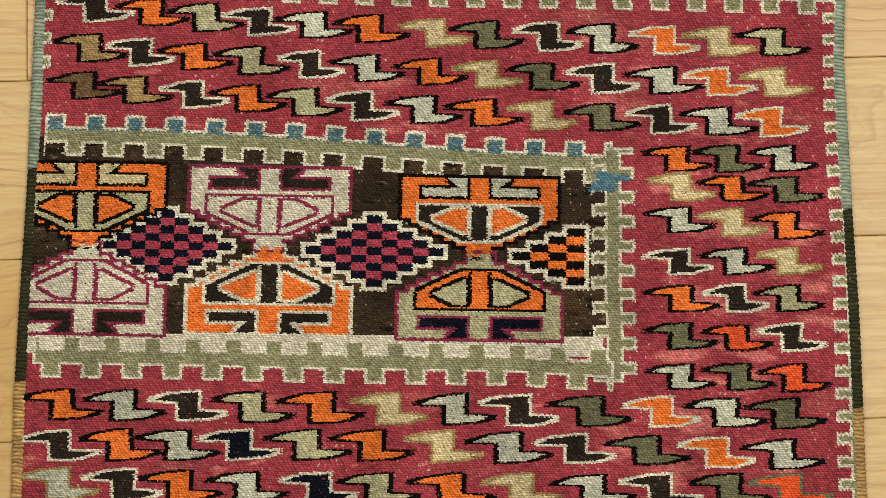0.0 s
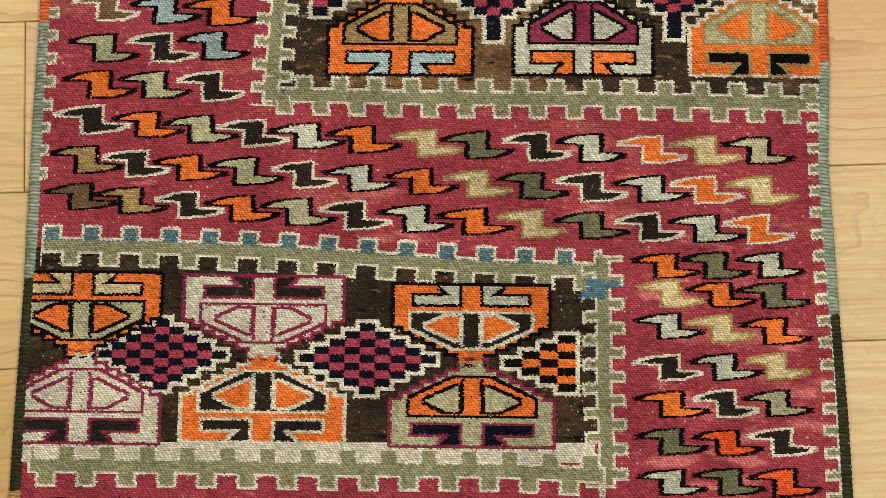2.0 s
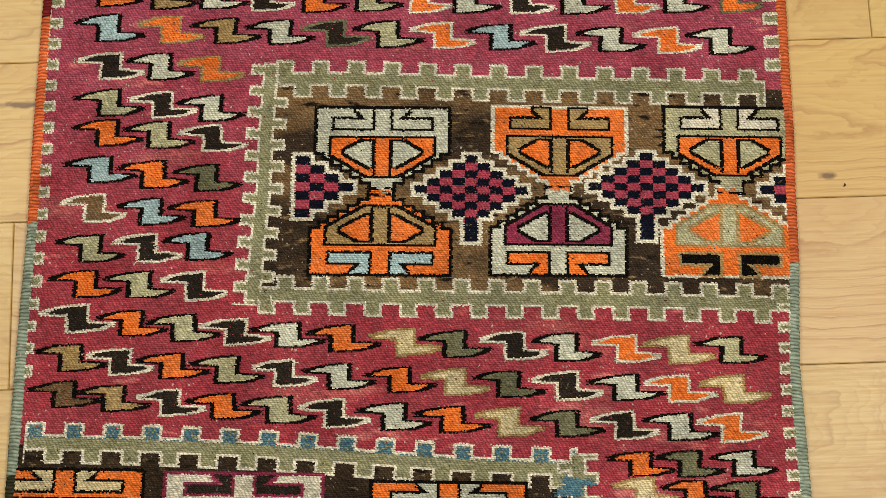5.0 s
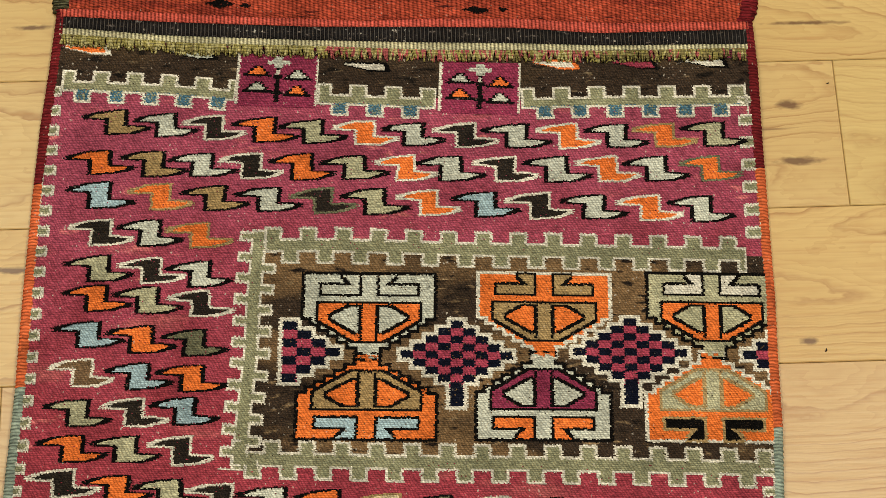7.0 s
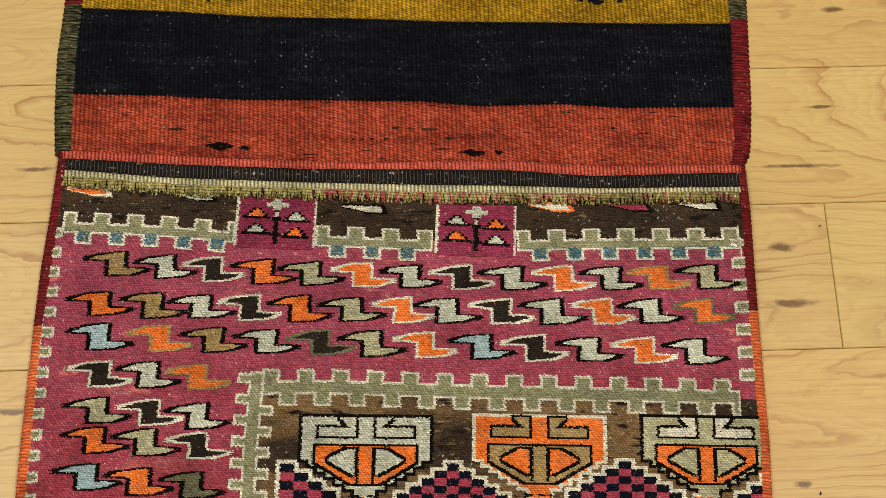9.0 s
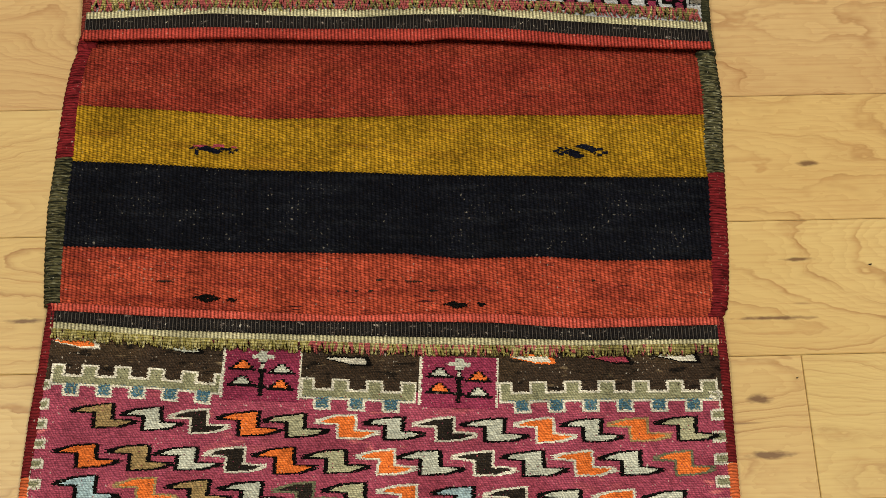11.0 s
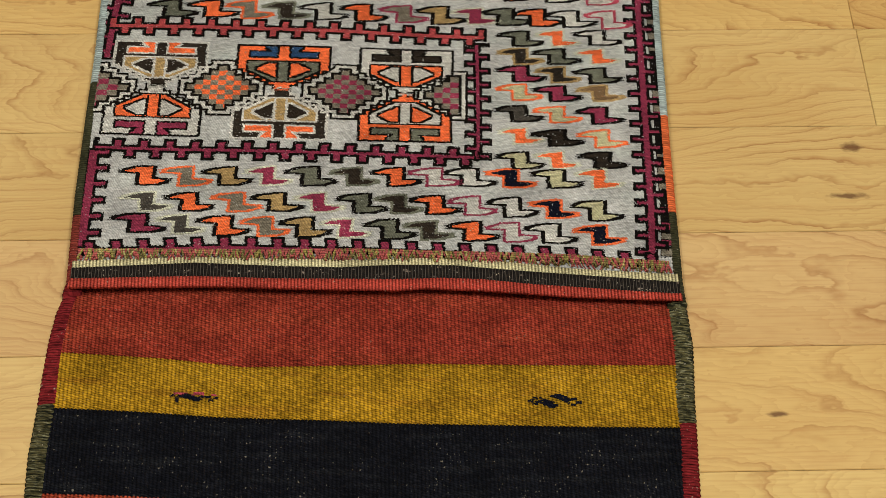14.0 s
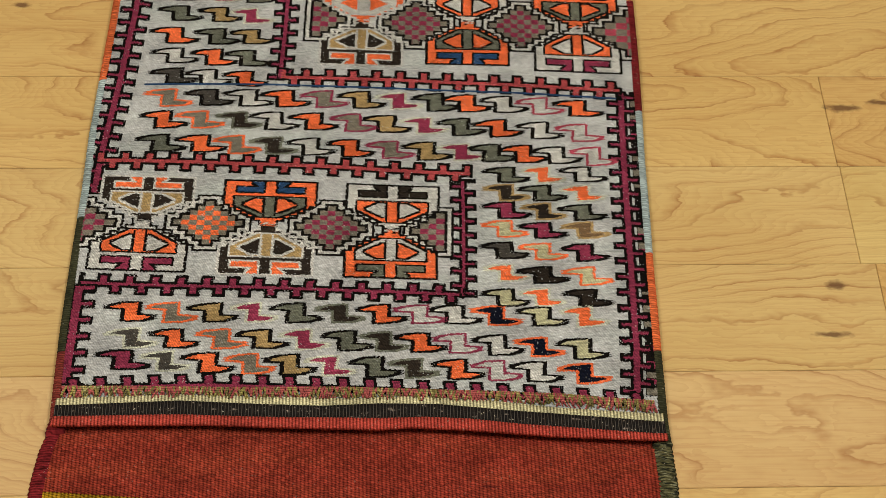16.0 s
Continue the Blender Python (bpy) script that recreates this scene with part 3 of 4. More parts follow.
def cord(name, parent, edge, y0, y1, material, label, side, r=5.0, flat=0.8, pitch=4.2):
    """The overcast selvedge: a cord wrapped turn by turn, between two places along the edge."""
    ys = np.arange(y0, y1 + 0.1, 0.8)
    xs = edge(ys) - side * r * 0.9
    s = np.arange(len(ys)) * 0.8
    swell = 1 + 0.11 * np.abs(np.sin(np.pi * s / pitch + 0.4 * np.sin(s / 17))) + 0.03 * np.sin(s / 29)
    lying = np.clip(height(xs + side * -6, ys) - 1.0, r * flat * 0.9, 20)
    n = 10
    ang = np.linspace(0, 2 * np.pi, n, endpoint=False)
    skew = 0.6 * np.cos(ang)
    X = xs[:, None] + r * swell[:, None] * np.cos(ang)[None]
    Z = np.maximum(lying[:, None] - r * flat * 0.55 + r * flat * swell[:, None] * np.sin(ang)[None], 0.2)
    Y = ys[:, None] + skew[None]
    ids = np.arange(len(ys) * n).reshape(-1, n)
    nxt = np.roll(ids, -1, 1)
    faces = np.stack([ids[:-1], nxt[:-1], nxt[1:], ids[1:]], -1).reshape(-1, 4).tolist()
    faces.append([int(i) for i in ids[0][::-1]])
    faces.append([int(i) for i in ids[-1]])
    me = bpy.data.meshes.new(name)
    me.from_pydata((np.stack([X, Y, Z], -1).reshape(-1, 3) * 0.001).tolist(), [], faces)
    me.materials.append(material)
    me.polygons.foreach_set("use_smooth", np.ones(len(faces), bool))
    return link(name, me, parent, label)


def fringe(name, parent, line, mats, share, length, pitch, lean, label):
    """A row of short wool tufts knotted over a line and lying on the cloth; share gives each yarn's part at a place across."""
    verts, faces, index = [], [], []
    x0, x1 = float(left(line(0.0))) + 10, float(right(line(500.0))) - 10
    x = x0
    while x < x1:
        y = float(line(x))
        parts = np.cumsum(share(x))
        for strand in range(6):
            L = length * RNG.uniform(0.5, 1.1)
            side = 1 if strand % 2 else -1
            sway = side * lean * RNG.uniform(0.5, 1.2) + RNG.normal(0, 1.3)
            loop = RNG.random() < 0.35
            r0 = RNG.uniform(0.7, 1.3)
            sx = x + RNG.normal(0, 1.0) - side * lean * 0.4
            z0 = float(height(sx, y)) + 0.4
            base = len(verts)
            steps = 6
            for k in range(steps):
                f = k / (steps - 1)
                px = sx + sway * (math.sin(f * 2.6) if loop else f * f)
                py = y + 0.8 - L * (math.sin(f * 2.4) if loop else f)
                pz = z0 + 2.3 * math.sin(math.pi * min(1, f * 1.1 + 0.1)) + 0.5
                rr = r0 * (1 - 0.3 * f)
                for c in range(5):
                    g = 2 * math.pi * c / 5
                    verts.append(((px + rr * math.cos(g)) * 0.001, py * 0.001, (pz + rr * math.sin(g)) * 0.001))
            pick = int(np.searchsorted(parts / parts[-1], RNG.random()))
            for k in range(steps - 1):
                for c in range(5):
                    a, b = base + k * 5 + c, base + k * 5 + (c + 1) % 5
                    faces.append((a, b, b + 5, a + 5))
                    index.append(min(pick, len(mats) - 1))
        x += pitch * RNG.uniform(0.8, 1.2)
    ob = link(name, from_arrays(name, verts, faces, mats, index, smooth=True), parent, label)
    return tagged(ob, kind="stuff")


# ---- the room ----
floor_ob = box("floor", -2.2, 2.8, -2.286, 3.175, -0.05, -0.004, WALL)
tagged(floor_ob, "strip floor of pale lacquered maple boards", "floor", kind="structure")
for nm, b in (("wall_west", (-2.3, -2.2, -2.286, 3.175)), ("wall_east", (2.8, 2.9, -2.286, 3.175)), ("wall_north", (-2.3, 2.9, 3.175, 3.3)), ("wall_south", (-2.3, 2.9, -2.4, -2.286))):
    tagged(box(nm, *b, -0.05, 2.55, WALL), "plain painted off-white wall", "wall", kind="structure")
tagged(box("ceiling", -2.3, 2.9, -2.4, 3.3, 2.55, 2.65, WALL), "plain white ceiling", "ceiling", kind="structure")

# ---- the saddlebag rug ----
rug = tagged(new("saddlebag_rug"), "long flatwoven wool double saddlebag with hook rows, lying on maple boards", "rug")
rug.empty_display_size = 0.1
CRM_FRG, BLK_CRM, SALM_BLK, FRG_END = curve([(-29, 544), (73, 533), (260, 522), (400, 517), (515, 515)]), curve([(-28, 551), (49, 542), (166, 534), (260, 530), (330, 527), (400, 523), (516, 520)]), curve([(-26, 561), (49, 554), (166, 546), (260, 544), (331, 541), (401, 534), (515, 533)]), curve([(-29, 535), (73, 524), (213, 515), (329, 510), (399, 508), (514, 507)])
BRICK_YEL, YEL_BLK, BLK_BRICK = curve([(-18, 763), (65, 756), (140, 746), (215, 746), (307, 746), (416, 742), (528, 741)]), curve([(-24, 707), (42, 702), (116, 695), (214, 690), (273, 686), (411, 680), (523, 677)]), curve([(-24, 623), (46, 619), (118, 613), (190, 611), (262, 609), (310, 603), (382, 603), (430, 598), (519, 596)])


def interlocked(line):
    """Where two wefts meet they bulge by turns past each warp."""
    return lambda x: line(x) + 1.1 * np.abs(np.sin(np.pi * np.asarray(x, float) / 3.5)) - 0.5


BRICK_YEL, YEL_BLK, BLK_BRICK = interlocked(BRICK_YEL), interlocked(YEL_BLK), interlocked(BLK_BRICK)
P_SALM, P_BLK, P_CRM, P_FRG = curve([(-10, 835), (96, 836), (175, 833), (279, 830), (321, 831), (358, 829), (410, 822), (536, 811)]), curve([(-11, 848), (96, 852), (227, 845), (279, 847), (332, 846), (411, 837), (490, 830), (537, 825)]), curve([(-11, 857), (95, 860), (253, 854), (306, 856), (385, 850), (438, 843), (538, 835)]), curve([(-12, 869), (253, 865), (439, 857), (534, 848)])
flat_line = lambda y, slope=-0.045: (lambda x: y + slope * np.asarray(x, float))

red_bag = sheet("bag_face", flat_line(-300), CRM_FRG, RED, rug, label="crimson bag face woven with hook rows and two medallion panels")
sheet("cream_stripe", CRM_FRG, BLK_CRM, STRIPE_CREAM, rug, lift=0.0, ribs=0.8, label="cream stripe at the bag mouth")
sheet("black_stripe", BLK_CRM, SALM_BLK, STRIPE_BLACK, rug, lift=0.1, ribs=0.9, label="black stripe at the bag mouth")
sheet("salmon_stripe", SALM_BLK, MOUTH_RED, SALMON, rug, lift=0.6, ribs=0.6, label="salmon-red lip of the bag mouth")
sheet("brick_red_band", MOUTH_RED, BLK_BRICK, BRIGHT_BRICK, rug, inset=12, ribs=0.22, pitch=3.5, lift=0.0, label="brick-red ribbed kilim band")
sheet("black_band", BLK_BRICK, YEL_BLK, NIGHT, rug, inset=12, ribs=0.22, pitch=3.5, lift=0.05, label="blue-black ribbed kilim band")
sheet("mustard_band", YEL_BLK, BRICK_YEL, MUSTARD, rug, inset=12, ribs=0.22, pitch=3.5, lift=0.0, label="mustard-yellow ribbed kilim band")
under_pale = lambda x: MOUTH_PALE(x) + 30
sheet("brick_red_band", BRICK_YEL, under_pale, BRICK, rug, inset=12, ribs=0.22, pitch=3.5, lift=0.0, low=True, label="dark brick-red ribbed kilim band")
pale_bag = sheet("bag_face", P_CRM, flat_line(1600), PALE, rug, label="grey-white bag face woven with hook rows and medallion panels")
sheet("salmon_stripe", MOUTH_PALE, P_SALM, LIP_RED, rug, lift=6.0, ribs=0.8, down=2.4, label="salmon-red lip of the bag mouth")
sheet("black_stripe", P_SALM, P_BLK, STRIPE_BLACK, rug, lift=4.2, ribs=0.9, down=2.4, label="black stripe at the bag mouth")
sheet("cream_stripe", P_BLK, P_CRM, STRIPE_CREAM, rug, lift=2.0, ribs=0.8, down=2.4, label="cream stripe at the bag mouth")

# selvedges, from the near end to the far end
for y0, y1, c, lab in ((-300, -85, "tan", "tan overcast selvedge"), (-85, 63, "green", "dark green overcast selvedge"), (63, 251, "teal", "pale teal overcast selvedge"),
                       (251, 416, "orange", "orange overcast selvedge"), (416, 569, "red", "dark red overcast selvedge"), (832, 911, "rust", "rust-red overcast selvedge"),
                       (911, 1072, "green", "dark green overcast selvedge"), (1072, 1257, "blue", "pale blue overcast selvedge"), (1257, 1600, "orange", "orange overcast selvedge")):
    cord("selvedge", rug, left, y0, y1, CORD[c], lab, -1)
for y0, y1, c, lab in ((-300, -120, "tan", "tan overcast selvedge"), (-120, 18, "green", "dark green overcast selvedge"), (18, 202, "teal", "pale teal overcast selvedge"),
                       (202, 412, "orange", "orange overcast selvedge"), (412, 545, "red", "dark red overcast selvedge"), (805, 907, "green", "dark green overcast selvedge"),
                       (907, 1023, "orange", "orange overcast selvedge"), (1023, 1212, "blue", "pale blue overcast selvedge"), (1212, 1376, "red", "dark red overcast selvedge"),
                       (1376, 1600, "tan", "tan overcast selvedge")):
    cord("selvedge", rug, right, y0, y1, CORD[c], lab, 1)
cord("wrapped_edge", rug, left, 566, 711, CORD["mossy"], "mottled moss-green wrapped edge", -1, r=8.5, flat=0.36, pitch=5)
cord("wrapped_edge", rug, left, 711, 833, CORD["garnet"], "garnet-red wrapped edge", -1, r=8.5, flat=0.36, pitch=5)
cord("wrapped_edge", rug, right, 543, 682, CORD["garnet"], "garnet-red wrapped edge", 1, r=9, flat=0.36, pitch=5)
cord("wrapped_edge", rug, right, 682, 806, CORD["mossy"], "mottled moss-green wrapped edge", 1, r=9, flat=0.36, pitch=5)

TUFTS = [OLIVE, OLIVE_PALE, OLIVE_DARK, MADDER]
fringe("fringe", rug, lambda x: CRM_FRG(x) - 0.3, TUFTS, lambda x: (0.5, 0.4, 0.1, 0.0) if x < 180 else (0.3, 0.25, 0.05, 0.4) if x < 400 else (0.4, 0.1, 0.4, 0.1), 10, 3.8, 1.6, "short olive, cream and madder wool tufts")
fringe("fringe", rug, lambda x: P_FRG(x) + 1.0, TUFTS, lambda x: (0.2, 0.05, 0.3, 0.45), 13, 4.6, 4.0, "short olive and madder-red wool tufts")

# -- crimson bag: hook rows --
for row in (("ok-41 pk2 dw46 sk91 ok138 ct185 pk230 dw274 gk323 ow372 pk416 gk457", -102, -113, -122), ("dw-43 ok-1 pk39 bw81 sk128 ok172 ct221 pk266 dw312 gk361 ow409 pk454", -130, -138, -150), ("pt-44 dw1 ok40 pk86 bw135 sk176 ok226 ct274 pk323 dw369 gk416 rg458", -156, -167, -174)):
    hook_row(red_bag, *row, 51, 20.5)
hook_row(red_bag, "ct-45 pk0 dw40 ok86 pk135 bw176 sk226 ok274 ct323 pk369 dw416 gk458", -186, -194, -200, 51, 20.5)
hook_row(red_bag, "gk-45 ct0 pk40 dw86 ok135 pk176 bw226 sk274 ok323 ct369 pk416 dw458", -215, -223, -229, 51, 20.5)
hook_row(red_bag, "ow-45 gk0 ct40 pk86 dw135 ok176 pk226 bw274 sk323 ok369 ct416 pk458", -244, -252, -258, 51, 20.5)
for row in (("ok390 gk425 pk464", 57, 56, 55), ("ct392 ok428 gk465", 37, 35, 33), ("pk390 ct427 ok464", 14, 11, 8), ("dw388 pk427 ct464", -15, -16, -17), ("ok389 dw427 sk463", -41, -42, -43), ("gk387 rk426 dw464", -67, -69, -70), ("pk386 gk426 rk464", -95, -96, -98)):
    hook_row(red_bag, *row, 44, 18)
for row in (("dw-16 ok24 sk62 dw100 pk138 ok178 ct224 gk260 dw303 pk341 ow385 ct423 sk461", 177, 152, 138), ("tk-20 dw16 ok54 sk94 dw135 pk175 ok219 ct259 gk298 dw340 pk383 ow421 ct461", 148, 124, 109), ("nk-24 tk12 dw53 ok91 sk131 dw171 pk214 ok256 ct297 gk339 dw380 pk420 ow457", 121, 97, 81)):
    hook_row(red_bag, *row, 47, 19.5)
for row in (("ok-10 sk29 dw70", 203, 201, 199), ("sk-7 dw35 uk72", 230, 229, 229), ("nw-5 uk37 ok77", 261, 257, 254), ("uk-1 ok39 gk79", 291, 286, 282), ("ok4 sk43 dw83", 320, 317, 313), ("sk5 dw45 pk82", 344, 341, 337), ("dw6 pk43 ot82", 374, 372, 369)):
    hook_row(red_bag, *row, 46, 21)
for row in (("uk4 ot51 tk93 pk135 dg177 sk217 ow259 uk303 dw345 pk387 ow431 pk471", 405, 390, 379), ("ok3 tk45 pk83 dw121 ok161 sk202 ow242 pk277 dw320 pk360 ow400 pk438 og481", 433, 420, 413), ("tk15 pk54 dw92 ok132 sk170 ow211 pk249 dw290 pk330 ow371 pk409 ot447 sk486", 467, 449, 442)):
    hook_row(red_bag, *row, 47, 21)

# -- crimson bag: nearer medallion panel --
panel("medallion_field", red_bag, [(-60, 86), (343, 57), (341, -66), (-66, -54)], DARK_BROWN)
panel("cream_strip", red_bag, [(-64, -52), (334, -66), (333, -80), (-66, -66)], YARN["w"], lift=0.30)
battlement("battlement_border", red_bag, [(-52, 87), (35, 82), (114, 76), (193, 68), (272, 60), (345, 55)], 12, 9, 28, "q", "w", core="i")
battlement("battlement_border", red_bag, [(345, 66), (344, 11), (342, -29), (342, -68), (341, -98)], 12, 9, 17, "q", "w", phase=0.2)
battlement("battlement_border", red_bag, [(-61, -68), (33, -72), (150, -78), (268, -83), (341, -89)], 12, 9, 28, "q", "w", phase=0.3)
crested(red_bag, -22, 65, 8, 55, "okksoc", True)
crested(red_bag, 106, 58, 2, 55, "wmmwwd", True)
crested(red_bag, 252, 47, -7, 54, "okwdopk", True)
crested(red_bag, -26, -53, 8, 55, "wmmwwd", False)
crested(red_bag, 102, -57, 2, 56, "owwdod", False)
crested(red_bag, 248, -65, -7, 56, "smkosbm", False)
checked_diamond(red_bag, 33, 6, 45, 25, "b", "h", "w")
checked_diamond(red_bag, 177, -2, 48, 25, "b", "h", "w")
checked_diamond(red_bag, 317, -10, 44, 20, "k", "o", "w", part=-1, n=3)

# -- crimson bag: farther medallion panel --
panel("medallion_field", red_bag, [(125, 357), (523, 338), (517, 172), (114, 190)], BROWN)
battlement("battlement_border", red_bag, [(131, 359), (188, 357), (275, 351), (363, 347), (503, 340)], 12, 9, 27, "q", "w")
battlement("battlement_border", red_bag, [(128, 372), (123, 315), (121, 271), (116, 228), (112, 182)], 12, 9, 17, "q", "w", phase=0.4)
battlement("battlement_border", red_bag, [(106, 192), (206, 186), (289, 182), (412, 176), (520, 170)], 12, 9, 26, "q", "w", phase=0.1)
crested(red_bag, 212, 332, 267, 49, "pkkopp", True)
crested(red_bag, 345, 328, 264, 49, "owktot", True)
crested(red_bag, 473, 324, 260, 48, "skkosw", True)
crested(red_bag, 206, 204, 267, 51, "okktou", False)
crested(red_bag, 338, 199, 264, 49, "pkkmpo", False)
crested(red_bag, 465, 194, 260, 49, "owtsok", False)
checked_diamond(red_bag, 276, 266, 42, 27, "b", "h", "w", tail=13)
checked_diamond(red_bag, 407, 264, 43, 27, "b", "h", "w", tail=14)
checked_diamond(red_bag, 150, 273, 38, 24, "b", "h", "w", part=1, n=3)
checked_diamond(red_bag, 528, 258, 36, 24, "b", "h", "w", part=-1, n=3)

# -- crimson bag: side borders and the top border with two crossed boxes --
weave("blue_darn", red_bag, (-18, 18, -9, 9), [("i", lambda U, V: ((np.abs(U + 2) < 6) & (np.abs(V) < 7)) | ((np.abs(V - 3) < 2.6) & (U > -6) & (U < 15)) | ((np.abs(V + 4) < 2.6) & (U < 6) & (U > -13)))], at(341, 42), lift=0.7, rough=1.2)
battlement("side_border", red_bag, [(503, -300), (504, -170), (505, -112), (507, -33), (507, 26), (507, 86), (510, 172)], 8, 9, 15.5, "q", "w", sides=(1, 0))
battlement("side_border", red_bag, [(-42, 500), (-44, 425), (-48, 359), (-51, 277), (-55, 205), (-59, 170), (-61, 130)], 8, 9, 17, "q", "w", sides=(1, 0))
battlement("side_border", red_bag, [(519, 353), (521, 410), (523, 474)], 8, 12, 19, "q", "w", sides=(1, 0))
panel("top_border_field", red_bag, [(-40, 535), (524, 507), (524, 465), (-40, 498)], DARK_BROWN)
battlement("battlement_border", red_bag, [(-30, 500), (51, 494), (109, 487)], 10, 9, 27, "q", "w", core="i", core_side=-1, phase=0.1)
battlement("battlement_border", red_bag, [(173, 482), (268, 475)], 10, 9, 28, "q", "w", core="i", core_side=-1, phase=0.1)
battlement("battlement_border", red_bag, [(335, 473), (397, 473), (516, 470)], 10, 9, 28, "q", "w", core="i", core_side=-1, phase=0.1)
for x, y, flip in ((142, 500, 1), (303, 489, -1)):
    w2, h2 = 33, 22
    rect = lambda a, b, c, d: (lambda U, V: (U > a) & (U < b) & (V > c) & (V < d))
    layers = [("w", rect(-w2, w2, -h2, h2)), ("m", rect(-w2 + 2.5, w2 - 2.5, -h2 - 4, h2 + 4)), ("k", rect(-2.0, 2.0, -h2 + 2, h2 - 6)), ("k", rect(-4.5, 4.5, -13, -10)),
              ("k", rect(-4.0, 4.0, 1, 4)), ("p", rect(-9, 9, h2 - 9, h2 - 5.5)), ("p", rect(-3.5, 3.5, h2 - 12, h2 - 2)), ("w", rect(-1.2, 1.2, 4, 8))]
    for sx in (-1, 1):
        for sy, hue in ((7 if sx < 0 else 4.5, "o" if sx * flip < 0 else "p"), (-7 if sx < 0 else -9.5, "p" if sx * flip < 0 else "o")):
            cx = sx * 16
            layers.append(("k", lambda U, V, cx=cx, sy=sy: (np.abs(U - cx) < 11.5 - np.floor((V - sy + 5) / 2.4) * 2.6) & (V - sy > -5) & (V - sy < 4.8)))
            layers.append((hue, lambda U, V, cx=cx, sy=sy: (np.abs(U - cx) < 8.5 - np.floor((V - sy + 5) / 2.4) * 2.4) & (V - sy > -2.7) & (V - sy < 4.0)))
    weave("crossed_box", red_bag, (-w2, w2, -h2 - 2, h2), layers, at(x, y, -0.07), lift=0.5)
for x, y, hue, rim in ((-8, 531, "o", "w"), (78, 524, "p", "k"), (215, 509, "w", "k"), (366, 507, "w", "o"), (430, 505, "h", "k"), (486, 504, "w", "k")):
    weave("cut_motif", red_bag, (-20, 20, -6, 6), [(rim, lambda U, V: (np.abs(U + 2.4 * V) < 16 + 2 * V) & (np.abs(V) < 4.5)), (hue, lambda U, V: (np.abs(U + 2.4 * V) < 12 + 2 * V) & (np.abs(V) < 2.8))], at(x, y), lift=0.45)

# -- marks in the kilim bands --
def picked(spots):
    """Short floats of dark weft: place, half length and half height of each."""
    return lambda U, V: np.any([np.abs(U - a + 0.35 * (V - b)) / c + 0.5 * np.abs(V - b) / d < 1.0 if c > 6 else (np.abs(U - a) < c) & (np.abs(V - b) < d) for a, b, c, d in spots], axis=0)


S_MARK = picked([(4, 5.0, 9, 1.6), (10, 2.2, 7, 1.5), (-8, -1.0, 10, 1.6), (-3, -4.2, 8, 1.6), (-17, 2.8, 2.2, 1.2), (-21, -0.2, 2.6, 1.4), (-17, -3.2, 2.4, 1.2), (18, 2.6, 2.4, 1.3), (22, -0.6, 2.6, 1.4), (17, -3.6, 2.2, 1.2), (-12, 3.2, 1.2, 0.8), (13, -1.6, 1.2, 0.8)])
TORN_MARK = picked([(-5, 1.2, 9, 1.4), (3, -1.4, 7.5, 1.5), (12, 1.0, 5, 1.2), (-13, -2.6, 1.6, 2.6), (17, -2.0, 2.2, 1.3), (22, 0.2, 2.0, 1.0), (-17, 1.6, 2.0, 1.0)])
TORN_RED = picked([(6, 4.2, 4.5, 1.4), (-10, 3.6, 6, 1.0), (19, 3.0, 2.4, 1.0), (0, 2.6, 2.0, 0.8)])
weave("woven_mark", rug, (-26, 26, -8, 8), [("h", TORN_RED), ("b", TORN_MARK)], at(96, 715), lift=0.75)
weave("woven_mark", rug, (-27, 27, -8, 8), [("b", S_MARK)], at(418, 705), lift=0.75)
for x, y, w, h in ((95, 571, 13, 4.2), (116, 569, 5, 2.5), (303, 560, 12, 3.4), (325, 560, 4.5, 2.4)):
    weave("woven_mark", rug, (-w, w, -h, h), [("k", lambda U, V, w=w, h=h: np.abs(U + 0.5 * V) / w + np.abs(V) / h < 1.0)], at(x, y), lift=0.75, rough=0.9)
for x, y, w in ((268, 583, 9), (240, 585, 4), (205, 575, 2), (212, 575, 2), (221, 575, 2), (232, 575, 3), (285, 574, 5), (420, 580, 3), (60, 588, 8)):
    weave("dark_slub", rug, (-w, w, -1.2, 1.2), [("d", lambda U, V, w=w: np.abs(U) / w + np.abs(V) / 1.6 < 1.0)], at(x, y), lift=0.75, rough=0.8)

# -- grey-white bag --
for row in (("ok42 eo81 tk120 mp159 gk200 dg242 ok282 xm319 xk353 bo393 sk437 op478", 957, 951, 947), ("fp45 ok85 eo130 tk168 mp208 gk249 dg284 ok319 xm354 xk392 bo432 sk473", 926, 919, 910), ("mk38 fp78 ok118 eo158 tk195 mp233 gk275 dg312 ok353 xm390 xk427 bo473", 901, 890, 882)):
    hook_row(pale_bag, *row, 45, 22, 2.4)
for row in (("gk412 op450 xk491", 1125, 1125, 1125), ("dt411 gk448 op489", 1102, 1101, 1100), ("mk410 dt447 gk487", 1079, 1077, 1075), ("so407 mk445 nt487", 1055, 1053, 1052), ("fk405 so443 mk485", 1028, 1026, 1024), ("op405 dk441 so485", 1000, 997, 995), ("sk403 op439 dk483", 970, 970, 969)):
    hook_row(pale_bag, *row, 43, 20, 2.4)
